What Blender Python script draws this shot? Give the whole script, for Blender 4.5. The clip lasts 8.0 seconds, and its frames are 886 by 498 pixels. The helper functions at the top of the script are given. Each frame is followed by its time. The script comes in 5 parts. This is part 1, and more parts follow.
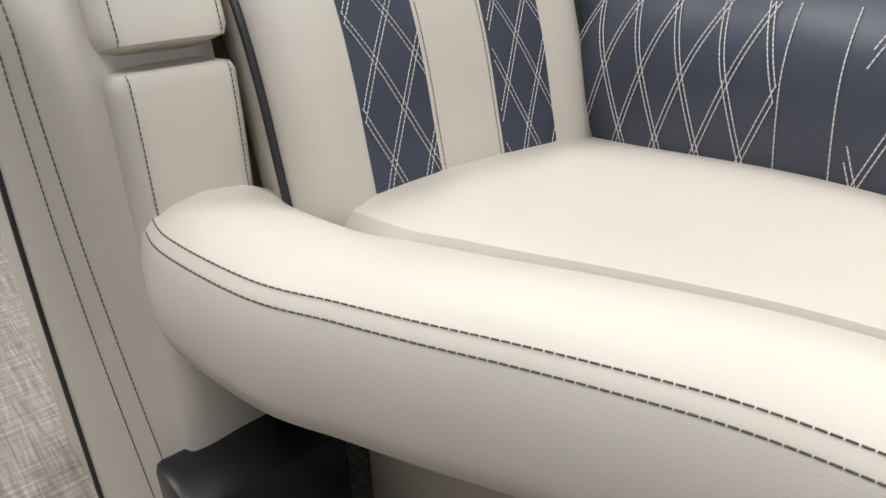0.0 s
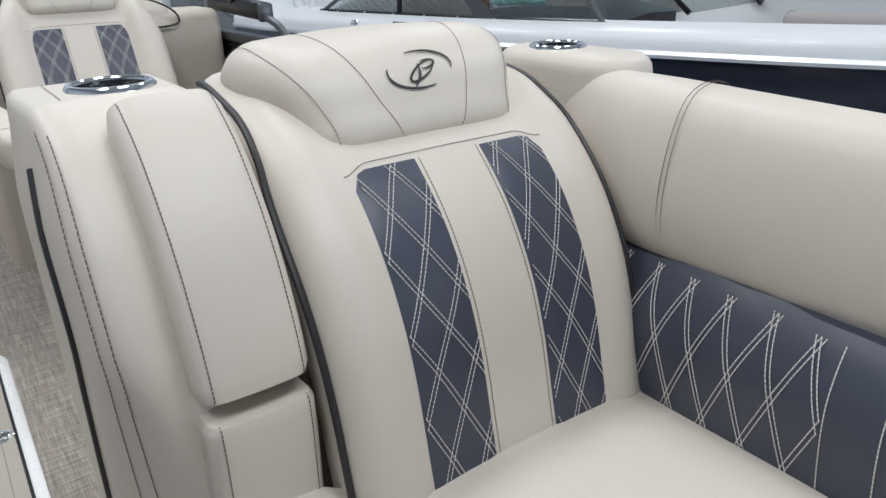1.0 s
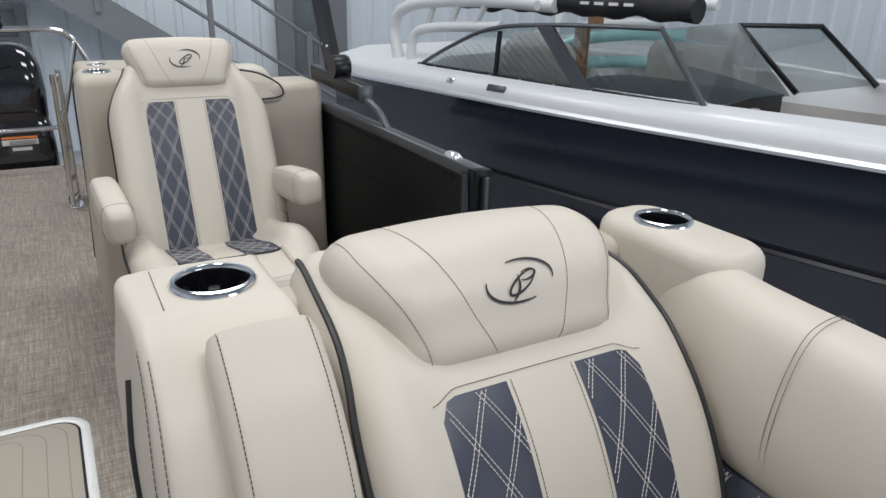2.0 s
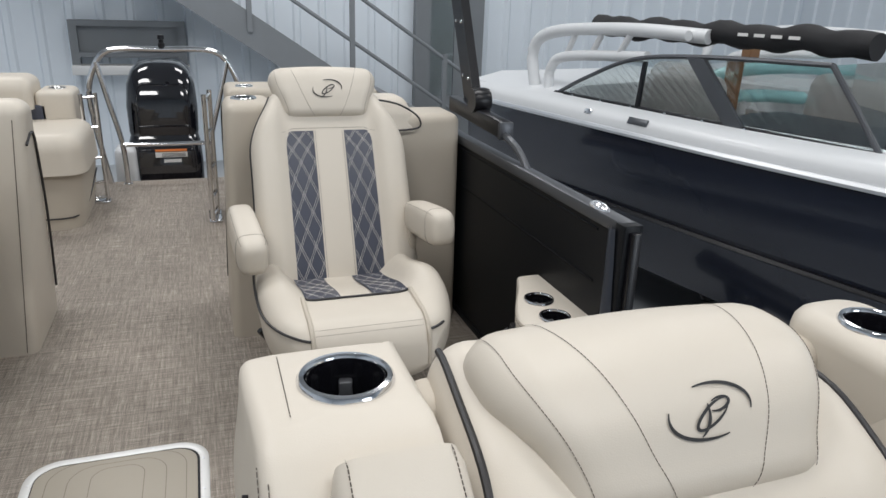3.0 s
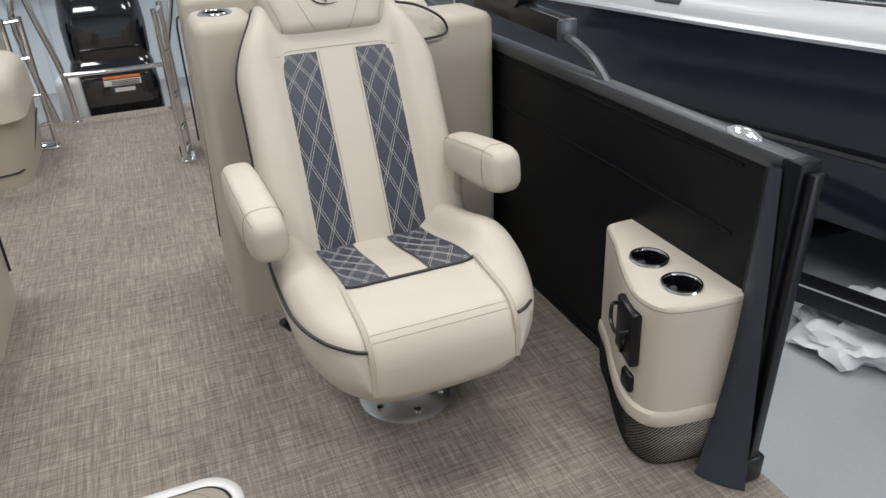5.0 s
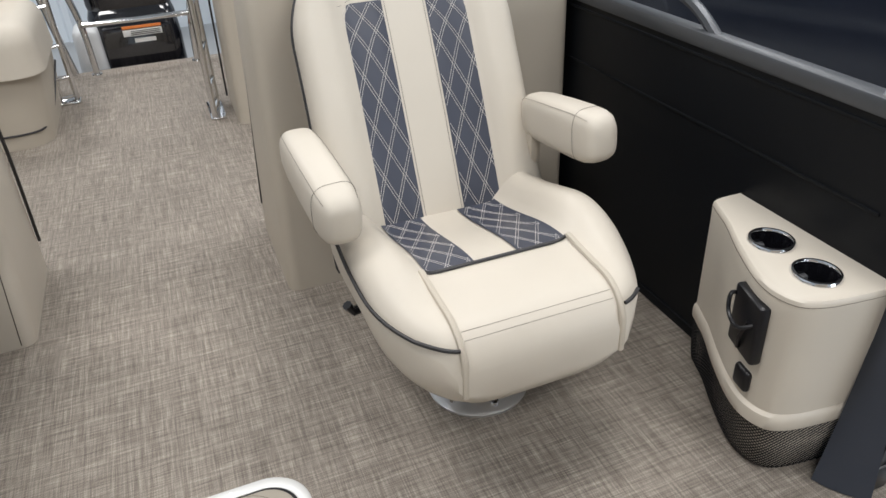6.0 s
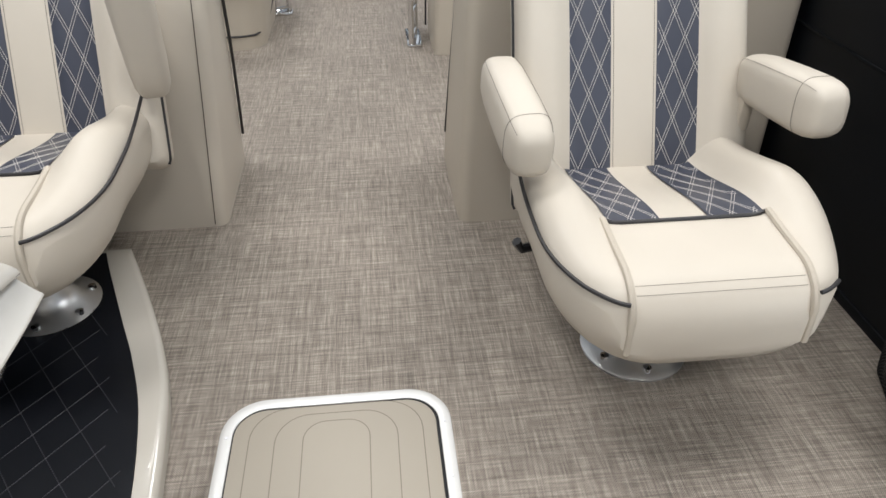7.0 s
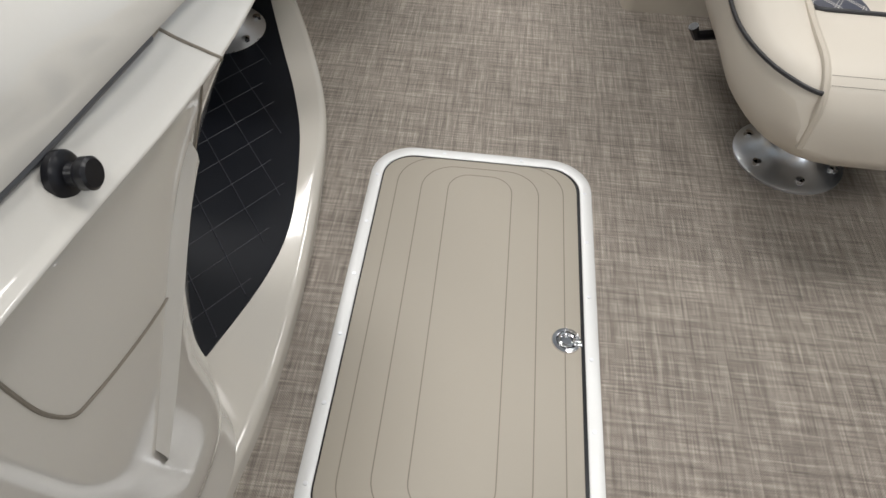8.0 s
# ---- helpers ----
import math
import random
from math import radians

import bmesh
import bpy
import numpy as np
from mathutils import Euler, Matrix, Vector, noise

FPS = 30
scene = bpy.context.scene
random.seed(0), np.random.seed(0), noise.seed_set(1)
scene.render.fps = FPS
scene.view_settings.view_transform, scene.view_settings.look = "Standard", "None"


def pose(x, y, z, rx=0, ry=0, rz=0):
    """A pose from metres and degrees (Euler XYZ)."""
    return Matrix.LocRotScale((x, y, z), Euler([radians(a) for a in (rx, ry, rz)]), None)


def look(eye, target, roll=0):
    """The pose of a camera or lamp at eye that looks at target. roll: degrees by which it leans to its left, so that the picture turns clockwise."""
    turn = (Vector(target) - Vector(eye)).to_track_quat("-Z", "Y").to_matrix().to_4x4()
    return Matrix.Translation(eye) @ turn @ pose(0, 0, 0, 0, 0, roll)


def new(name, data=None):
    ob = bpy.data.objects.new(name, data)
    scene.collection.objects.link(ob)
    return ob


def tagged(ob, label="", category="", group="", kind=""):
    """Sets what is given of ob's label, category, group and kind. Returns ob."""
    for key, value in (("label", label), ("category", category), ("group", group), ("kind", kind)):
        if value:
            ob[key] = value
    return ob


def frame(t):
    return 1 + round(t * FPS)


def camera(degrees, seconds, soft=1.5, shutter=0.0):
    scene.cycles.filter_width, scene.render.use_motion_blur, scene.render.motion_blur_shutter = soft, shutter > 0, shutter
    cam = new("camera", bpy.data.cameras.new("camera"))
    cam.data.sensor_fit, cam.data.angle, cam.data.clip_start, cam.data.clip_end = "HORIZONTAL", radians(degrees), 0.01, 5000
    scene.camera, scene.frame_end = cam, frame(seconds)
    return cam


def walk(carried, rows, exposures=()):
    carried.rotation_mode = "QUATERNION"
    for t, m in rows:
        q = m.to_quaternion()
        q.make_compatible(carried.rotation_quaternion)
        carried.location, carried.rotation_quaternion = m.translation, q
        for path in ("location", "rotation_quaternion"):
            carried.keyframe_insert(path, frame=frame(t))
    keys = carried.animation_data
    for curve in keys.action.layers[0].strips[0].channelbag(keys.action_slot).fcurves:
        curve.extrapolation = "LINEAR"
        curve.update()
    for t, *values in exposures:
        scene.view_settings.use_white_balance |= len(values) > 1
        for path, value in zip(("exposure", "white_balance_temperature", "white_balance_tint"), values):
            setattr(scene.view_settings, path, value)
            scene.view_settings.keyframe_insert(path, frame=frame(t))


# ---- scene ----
cam = camera(64.5, 8.0, 1.5)
PATH = [
    (0, (0.05, 0.007, 0.744), (1.211, 1.395, -0.109), -2.2),
    (0.5, (0.064, 0.026, 0.89), (1.158, 1.484, 0.067), -2.3),
    (1, (0.093, 0.069, 1.071), (1.171, 1.563, 0.293), -1.6),
    (1.2, (0.092, 0.099, 1.121), (1.186, 1.596, 0.372), -0.6),
    (1.5, (0.123, 0.132, 1.194), (1.158, 1.664, 0.431), -0.2),
    (2, (0.136, 0.182, 1.288), (1.054, 1.811, 0.578), 1.4),
    (2.2, (0.136, 0.203, 1.294), (1.009, 1.889, 0.665), 2.8),
    (3.5, (0.164, 0.488, 1.34), (0.7, 2.276, 0.623), 0.1),
    (4, (0.115, 0.64, 1.325), (0.694, 2.385, 0.536), -0.7),
    (5.3, (0.104, 1.062, 1.272), (0.778, 2.671, 0.292), -2.2),
    (5.5, (0.08, 1.119, 1.262), (0.765, 2.712, 0.266), -2.0),
    (6, (0.027, 1.219, 1.25), (0.625, 2.802, 0.185), -2.5),
    (6.5, (-0.022, 1.245, 1.232), (0.35, 2.857, 0.109), -1.7),
    (7, (-0.031, 1.22, 1.208), (0.138, 2.84, 0.048), 0.0),
    (7.5, (-0.091, 1.144, 1.186), (-0.119, 2.68, -0.095), 1.5),
    (8, (-0.162, 1.115, 1.12), (-0.241, 2.4, -0.41), 3.0),
]
EXPOSURES = [(0, 0.19, 6350, 10), (0.5, 0.08, 6150, 10), (1, -0.22, 6050, 10), (1.5, -0.35, 6180, 10), (2, -0.36, 6300, 10), (3.5, -0.26, 6450, 10),
             (4.2, -0.28, 6500, 10), (5.5, -0.08, 6500, 10), (7, 0.08, 6500, 10), (8, -0.2, 6550, 10)]
walk(cam, [(t, look(eye, target, roll)) for t, eye, target, roll in PATH], EXPOSURES)

# world: the showroom is closed, the sky only fills what is left open
world = bpy.data.worlds.new("world")
scene.world = world
world.use_nodes = True
world.node_tree.nodes["Background"].inputs[0].default_value = (0.80, 0.88, 1.0, 1)
world.node_tree.nodes["Background"].inputs[1].default_value = 0.25
scene.view_settings.exposure = 0.0


def lamp(name, x, y, z, sx, sy, power, colour, rx=0, ry=0, rz=0):
    d = bpy.data.lights.new(name, "AREA")
    d.shape, d.size, d.size_y, d.energy, d.color = "RECTANGLE", sx, sy, power, colour
    o = new(name, d)
    o.matrix_world = SHOWROOM @ pose(x, y, z, rx, ry, rz)
    return o


FLOOR_Z = -0.72  # the showroom's floor in the showroom's own frame
# the showroom and what stands in it are drawn in a frame of their own, slightly askew to the boat
SHOWROOM = Matrix.Translation((0.164, 0.488, -0.0405)) @ Matrix.Rotation(radians(0.8), 4, "Z") @ Matrix.Scale(1.13, 4) @ Matrix.Translation((-0.176, -0.545, 0))
GROUND_Z = 1.13 * FLOOR_Z - 0.0405
for lx, ly in ((-1.4, -1.2), (1.6, -1.2), (-1.4, 2.6), (1.6, 2.6), (-1.4, 6.2), (1.6, 6.2), (5.2, 1.0), (5.2, 5.5)):
    lamp("high_bay_lamp", lx, ly, 4.6, 1.5, 1.1, (118 if lx < 0 else 88) * (1.25 if ly < 0 else 0.95), (1.0, 0.985, 0.965))
# added cool fill lamp behind the camera's right; no such opening is known
lamp("added_bow_fill", 4.5, -5.7, 1.3, 3.8, 3.6, 260, (0.88, 0.94, 1.0), 88, 0, 12)

# ---------------------------------------------------------------- materials
def nodes_of(name):
    m = bpy.data.materials.new(name)
    m.use_nodes = True
    n, l = m.node_tree.nodes, m.node_tree.links
    return m, n, l, n["Principled BSDF"]


def surface(name, colour, rough=0.5, metal=0.0, vary=0.12, big=3.0, fine=250.0, bump=0.15, dist=0.0006, coat=0.0, tint=None, spec=0.5):
    """A plain painted, moulded or coated surface with slow and fine variation."""
    m, n, l, b = nodes_of(name)
    tc = n.new("ShaderNodeTexCoord")
    n1, n2 = n.new("ShaderNodeTexNoise"), n.new("ShaderNodeTexNoise")
    n1.inputs["Scale"].default_value, n2.inputs["Scale"].default_value = big, fine
    n1.inputs["Detail"].default_value, n2.inputs["Detail"].default_value = 5, 3
    l.new(tc.outputs["Object"], n1.inputs["Vector"])
    l.new(tc.outputs["Object"], n2.inputs["Vector"])
    ramp = n.new("ShaderNodeMix")
    ramp.data_type = "RGBA"
    dark = [c * (1 - vary) for c in colour]
    lite = [min(1, c * (1 + vary)) for c in (tint or colour)]
    ramp.inputs[6].default_value, ramp.inputs[7].default_value = (*dark, 1), (*lite, 1)
    add = n.new("ShaderNodeMath")
    add.operation = "MULTIPLY_ADD"
    l.new(n2.outputs["Fac"], add.inputs[0])
    add.inputs[1].default_value = 0.35
    l.new(n1.outputs["Fac"], add.inputs[2])
    sub = n.new("ShaderNodeMath")
    sub.operation = "SUBTRACT"
    l.new(add.outputs[0], sub.inputs[0])
    sub.inputs[1].default_value = 0.17
    l.new(sub.outputs[0], ramp.inputs[0])
    l.new(ramp.outputs[2], b.inputs["Base Color"])
    r = n.new("ShaderNodeMapRange")
    r.inputs[3].default_value, r.inputs[4].default_value = rough * 0.85, min(1, rough * 1.15)
    l.new(n1.outputs["Fac"], r.inputs[0])
    l.new(r.outputs[0], b.inputs["Roughness"])
    b.inputs["Metallic"].default_value = metal
    b.inputs["Coat Weight"].default_value = coat
    b.inputs["Coat Roughness"].default_value = 0.05
    b.inputs["Specular IOR Level"].default_value = spec
    if bump:
        bp = n.new("ShaderNodeBump")
        bp.inputs["Strength"].default_value, bp.inputs["Distance"].default_value = bump, dist
        l.new(n2.outputs["Fac"], bp.inputs["Height"])
        l.new(bp.outputs[0], b.inputs["Normal"])
    return m


def vinyl(name, colour, rough=0.42, vary=0.05):
    """Marine upholstery vinyl: pebbled grain and soft, slow sagging of the skin."""
    m, n, l, b = nodes_of(name)
    tc = n.new("ShaderNodeTexCoord")
    v, s, w = n.new("ShaderNodeTexVoronoi"), n.new("ShaderNodeTexNoise"), n.new("ShaderNodeTexNoise")
    v.inputs["Scale"].default_value = 620
    s.inputs["Scale"].default_value, s.inputs["Detail"].default_value = 5, 4
    w.inputs["Scale"].default_value, w.inputs["Detail"].default_value = 16, 2
    for q in (v, s, w):
        l.new(tc.outputs["Object"], q.inputs["Vector"])
    mix = n.new("ShaderNodeMix")
    mix.data_type = "RGBA"
    mix.inputs[6].default_value = (*[c * (1 - vary) for c in colour], 1)
    mix.inputs[7].default_value = (*[min(1, c * (1 + vary)) for c in colour], 1)
    l.new(s.outputs["Fac"], mix.inputs[0])
    l.new(mix.outputs[2], b.inputs["Base Color"])
    r = n.new("ShaderNodeMapRange")
    r.inputs[3].default_value, r.inputs[4].default_value = rough * 0.9, rough * 1.15
    l.new(s.outputs["Fac"], r.inputs[0])
    l.new(r.outputs[0], b.inputs["Roughness"])
    b1, b2 = n.new("ShaderNodeBump"), n.new("ShaderNodeBump")
    b1.inputs["Strength"].default_value, b1.inputs["Distance"].default_value = 0.22, 0.0004
    b2.inputs["Strength"].default_value, b2.inputs["Distance"].default_value = 0.12, 0.006
    l.new(v.outputs["Distance"], b1.inputs["Height"])
    l.new(w.outputs["Fac"], b2.inputs["Height"])
    l.new(b2.outputs[0], b1.inputs["Normal"])
    l.new(b1.outputs[0], b.inputs["Normal"])
    b.inputs["Specular IOR Level"].default_value = 0.4
    return m


def woven(name):
    """Woven vinyl deck covering: crossed yarns of several greys, with streaks along both ways."""
    m, n, l, b = nodes_of(name)
    tc = n.new("ShaderNodeTexCoord")

    def streak(sx, sy, detail=2.0, offset=0.0):
        mp, t = n.new("ShaderNodeMapping"), n.new("ShaderNodeTexNoise")
        mp.inputs["Scale"].default_value = (sx, sy, 1)
        mp.inputs["Location"].default_value = (offset, offset, 0)
        t.inputs["Scale"].default_value, t.inputs["Detail"].default_value = 1.0, detail
        l.new(tc.outputs["Object"], mp.inputs["Vector"])
        l.new(mp.outputs[0], t.inputs["Vector"])
        return t.outputs["Fac"]

    def op(kind, a, c):
        q = n.new("ShaderNodeMath")
        q.operation = kind
        for k, v in ((0, a), (1, c)):
            if isinstance(v, (int, float)):
                q.inputs[k].default_value = v
            else:
                l.new(v, q.inputs[k])
        return q.outputs[0]

    along, across = streak(330, 14), streak(14, 330, 2.0, 7.3)
    long_streak, wide_streak = streak(110, 3.5, 2.0, 3.1), streak(3.5, 110, 2.0, 5.7)
    sx = n.new("ShaderNodeSeparateXYZ")
    l.new(tc.outputs["Object"], sx.inputs[0])
    wx = op("SINE", op("MULTIPLY", sx.outputs[0], 2 * math.pi / 0.0046), 0)
    wy = op("SINE", op("MULTIPLY", sx.outputs[1], 2 * math.pi / 0.0046), 0)
    weave = op("MULTIPLY", wx, wy)
    f = op("ADD", op("MULTIPLY", along, 0.75), op("MULTIPLY", across, 0.75))
    f = op("ADD", f, op("MULTIPLY", op("ADD", long_streak, wide_streak), 0.55))
    f = op("ADD", f, op("MULTIPLY", weave, 0.13))
    ramp = n.new("ShaderNodeValToRGB")
    e = ramp.color_ramp.elements
    e[0].position, e[0].color = 0.35, (0.105, 0.090, 0.077, 1)
    e[1].position, e[1].color = 0.65, (0.53, 0.475, 0.41, 1)
    mid = ramp.color_ramp.elements.new(0.5)
    mid.color = (0.27, 0.233, 0.198, 1)
    l.new(op("MULTIPLY", f, 0.385), ramp.inputs[0])
    big = streak(2.2, 2.2, 4.0)
    mix = n.new("ShaderNodeMix")
    mix.data_type, mix.blend_type = "RGBA", "MULTIPLY"
    mix.inputs[0].default_value = 1.0
    tone = n.new("ShaderNodeMapRange")
    tone.inputs[3].default_value, tone.inputs[4].default_value = 0.86, 1.14
    l.new(big, tone.inputs[0])
    l.new(ramp.outputs[0], mix.inputs[6])
    l.new(tone.outputs[0], mix.inputs[7])
    l.new(mix.outputs[2], b.inputs["Base Color"])
    b.inputs["Roughness"].default_value = 0.55
    bp = n.new("ShaderNodeBump")
    bp.inputs["Strength"].default_value, bp.inputs["Distance"].default_value = 0.6, 0.0012
    l.new(op("ADD", weave, op("ADD", along, across)), bp.inputs["Height"])
    l.new(bp.outputs[0], b.inputs["Normal"])
    return m


def glass(name, colour=(0.9, 0.95, 0.95), rough=0.02):
    m, n, l, b = nodes_of(name)
    b.inputs["Base Color"].default_value = (*colour, 1)
    b.inputs["Transmission Weight"].default_value = 1.0
    b.inputs["Roughness"].default_value = rough
    b.inputs["IOR"].default_value = 1.1
    return m


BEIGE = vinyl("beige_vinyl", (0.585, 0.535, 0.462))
# darker copy of BEIGE; shade on bases, gussets and modules is in its colour
BEIGE_SHADED = vinyl("shaded_beige_vinyl", (0.50, 0.45, 0.378), 0.5)
NAVY = vinyl("navy_vinyl", (0.052, 0.058, 0.082), 0.36, 0.12)
DASH = vinyl("slate_dash_vinyl", (0.045, 0.045, 0.055), 0.5)
PIPING = surface("charcoal_piping", (0.02, 0.019, 0.021), 0.45, vary=0.2)
THREAD_DARK = surface("brown_thread", (0.10, 0.08, 0.066), 0.7, vary=0.2)
THREAD_LIGHT = surface("pale_thread", (0.66, 0.63, 0.60), 0.7, vary=0.1)
EMBLEM = surface("emblem_thread", (0.018, 0.018, 0.02), 0.6, vary=0.2, fine=900, bump=0.5)
DECK = woven("woven_deck_vinyl")
STEEL = surface("polished_steel", (0.74, 0.74, 0.75), 0.10, 1.0, vary=0.06, bump=0.04)
BRUSHED = surface("brushed_aluminium", (0.80, 0.81, 0.83), 0.36, 1.0, vary=0.1, fine=400, bump=0.1)
ALU = surface("white_aluminium", (0.74, 0.74, 0.73), 0.42, 0.25, vary=0.06, bump=0.08)
BLACK = surface("black_plastic", (0.008, 0.008, 0.010), 0.30, vary=0.25, spec=0.35)
CUP = surface("black_cup", (0.006, 0.006, 0.008), 0.16, vary=0.2, bump=0.0)
FENCE = surface("black_fence_paint", (0.005, 0.006, 0.008), 0.40, vary=0.2, fine=500, bump=0.12, spec=0.2)
SHEET = surface("slate_sheet", (0.09, 0.103, 0.135), 0.3, vary=0.1)
RAIL = surface("charcoal_rail", (0.10, 0.105, 0.115), 0.38, 0.6, vary=0.15)
GEL = surface("cream_gelcoat", (0.56, 0.53, 0.475), 0.14, vary=0.03, bump=0.0, coat=0.9)
CONSOLE = surface("white_console_gelcoat", (0.57, 0.548, 0.505), 0.10, vary=0.03, bump=0.0, coat=1.0)
# grey rubber of the cup tabs; also paints the shade under the console's shell edge
TAB = surface("grey_tab_and_groove_shade", (0.07, 0.072, 0.078), 0.4, vary=0.15)
LID = surface("hatch_lid", (0.36, 0.325, 0.27), 0.48, vary=0.03, fine=600, bump=0.2)
# darker tone that paints the shade inside lid grooves and the door seam
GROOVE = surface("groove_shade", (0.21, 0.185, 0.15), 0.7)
MAT_BLACK = surface("quilted_mat", (0.006, 0.007, 0.010), 0.42, vary=0.2, fine=700, bump=0.2, spec=0.15)
MAT_SEAM = surface("mat_seam", (0.018, 0.019, 0.026), 0.5)
COWL = surface("black_cowl", (0.006, 0.006, 0.009), 0.06, vary=0.1, bump=0.0, coat=1.0)
HULL = surface("navy_hull", (0.018, 0.022, 0.035), 0.14, vary=0.12, bump=0.0, coat=0.4, spec=0.5)
WHITE = surface("white_gelcoat", (0.66, 0.675, 0.69), 0.40, vary=0.03, bump=0.0, coat=0.15)
TEAL = surface("teal_gelcoat", (0.40, 0.70, 0.71), 0.25, vary=0.05, bump=0.0)
GREY_VINYL = vinyl("grey_vinyl", (0.36, 0.34, 0.33), 0.5)
CONCRETE = surface("concrete", (0.40, 0.42, 0.44), 0.42, vary=0.18, big=1.3, fine=60, bump=0.25, dist=0.002)
WALL = surface("white_metal_wall", (0.76, 0.82, 0.88), 0.45, vary=0.04, big=1.0, bump=0.03)
CEIL = surface("white_ceiling", (0.50, 0.515, 0.525), 0.7, vary=0.04)
STAIR = surface("grey_stair_paint", (0.20, 0.215, 0.23), 0.5, vary=0.1)
CANVAS = surface("black_canvas", (0.012, 0.012, 0.014), 0.75, vary=0.25, fine=300, bump=0.4)
WOOD = surface("brown_timber", (0.20, 0.105, 0.05), 0.7, vary=0.25)
CARD = surface("cardboard", (0.42, 0.25, 0.12), 0.8, vary=0.1)
PAPER = surface("paper_label", (0.75, 0.74, 0.72), 0.6, vary=0.04)
ORANGE = surface("orange_label", (0.75, 0.22, 0.05), 0.5)
PLASTIC_BAG = surface("white_plastic_film", (0.7, 0.72, 0.74), 0.3, vary=0.08)
GLASS = glass("windscreen_glass", (0.80, 0.88, 0.88))
LENS = surface("chrome_lens", (0.8, 0.8, 0.82), 0.15, 0.8, vary=0.05)


# ---------------------------------------------------------------- building blocks
BASES = {}


def thing(name, label, category, at=(0, 0, 0), group="", kind="", room=False):
    """An Empty at the base of a thing; its parts are written in world metres."""
    o = new(name)
    o.empty_display_size = 0.1
    o.matrix_world = SHOWROOM @ Matrix.Translation(at) if room else Matrix.Translation(at)
    BASES[o.name] = Vector(at)
    return tagged(o, label, category, group, kind)


def settle(root, dx=0.0, dy=0.0, dz=0.0, tall=1.0, wide=1.0):
    """Sets a finished thing by a shift and a stretch about its base."""
    root.location += Vector((dx, dy, dz))
    root.scale = (wide, 1, tall)


def part(name, bm, material, parent=None, label="", smooth=True):
    me = bpy.data.meshes.new(name)
    bmesh.ops.recalc_face_normals(bm, faces=bm.faces)
    bm.to_mesh(me)
    bm.free()
    me.materials.append(material)
    if smooth:
        me.polygons.foreach_set("use_smooth", [True] * len(me.polygons))
        me.set_sharp_from_angle(angle=radians(38))
    o = new(name, me)
    if parent:
        o.parent = parent
        if parent.name in BASES:
            o.matrix_parent_inverse = Matrix.Translation(-BASES[parent.name])
    if label:
        tagged(o, label)
    return o


def box(bm, x0, x1, y0, y1, z0, z1, r=0.0, seg=2, m=None):
    g = bmesh.ops.create_cube(bm, size=1)
    vs = g["verts"]
    for v in vs:
        v.co = Vector(((x0 + x1) / 2 + v.co.x * (x1 - x0), (y0 + y1) / 2 + v.co.y * (y1 - y0), (z0 + z1) / 2 + v.co.z * (z1 - z0)))
    if r:
        es = list({e for v in vs for e in v.link_edges})
        out = bmesh.ops.bevel(bm, geom=es, offset=r, segments=seg, affect="EDGES", profile=0.5)
        vs = list({v for f in out["faces"] for v in f.verts} | {v for v in vs if v.is_valid})
    if m:
        bmesh.ops.transform(bm, matrix=m, verts=vs)
    return bm


def B():
    return bmesh.new()


def loft(bm, loops, closed=True, caps=True):
    """Skin through loops of equal length."""
    rows = [[bm.verts.new(p) for p in lp] for lp in loops]
    k = len(rows[0])
    for a, c in zip(rows, rows[1:]):
        for i in range(k if closed else k - 1):
            j = (i + 1) % k
            bm.faces.new((a[i], a[j], c[j], c[i]))
    if caps and closed:
        bm.faces.new(rows[0][::-1])
        bm.faces.new(rows[-1])
    return bm


def tube(bm, pts, r, sides=8, ends=True):
    """A round bar along a line of points."""
    pts = [Vector(p) for p in pts]
    loops = []
    up = Vector((0, 0, 1))
    for i, p in enumerate(pts):
        t = (pts[min(i + 1, len(pts) - 1)] - pts[max(i - 1, 0)]).normalized()
        a = t.cross(up)
        if a.length < 0.1:
            a = t.cross(Vector((0, 1, 0)))
        a.normalize()
        c = t.cross(a).normalized()
        if loops and a.dot(last) < 0:
            a, c = -a, -c
        last = a
        loops.append([p + r * (math.cos(q) * a + math.sin(q) * c) for q in (2 * math.pi * k / sides for k in range(sides))])
    return loft(bm, loops, True, ends)


def lathe(bm, profile, at=(0, 0, 0), sides=40, m=None, caps=True):
    """A turned shape: profile of (radius, z)."""
    loops = [[Vector((at[0] + r * math.cos(2 * math.pi * k / sides), at[1] + r * math.sin(2 * math.pi * k / sides), at[2] + z)) for k in range(sides)] for r, z in profile]
    if m:
        loops = [[m @ p for p in lp] for lp in loops]
    return loft(bm, loops, True, caps)


def curve(pts, t):
    """Catmull-Rom through points, t from 0 to 1."""
    n = len(pts) - 1
    f = min(max(t, 0), 1) * n
    i = min(int(f), n - 1)
    u = f - i
    p = [Vector(pts[min(max(j, 0), n)]) for j in (i - 1, i, i + 1, i + 2)]
    return 0.5 * (2 * p[1] + (p[2] - p[0]) * u + (2 * p[0] - 5 * p[1] + 4 * p[2] - p[3]) * u * u + (3 * p[1] - p[0] - 3 * p[2] + p[3]) * u ** 3)


def smooth_line(pts, n=24):
    return [curve(pts, i / n) for i in range(n + 1)]


def step(a, b, x):
    u = min(max((x - a) / (b - a), 0), 1)
    return u * u * (3 - 2 * u)


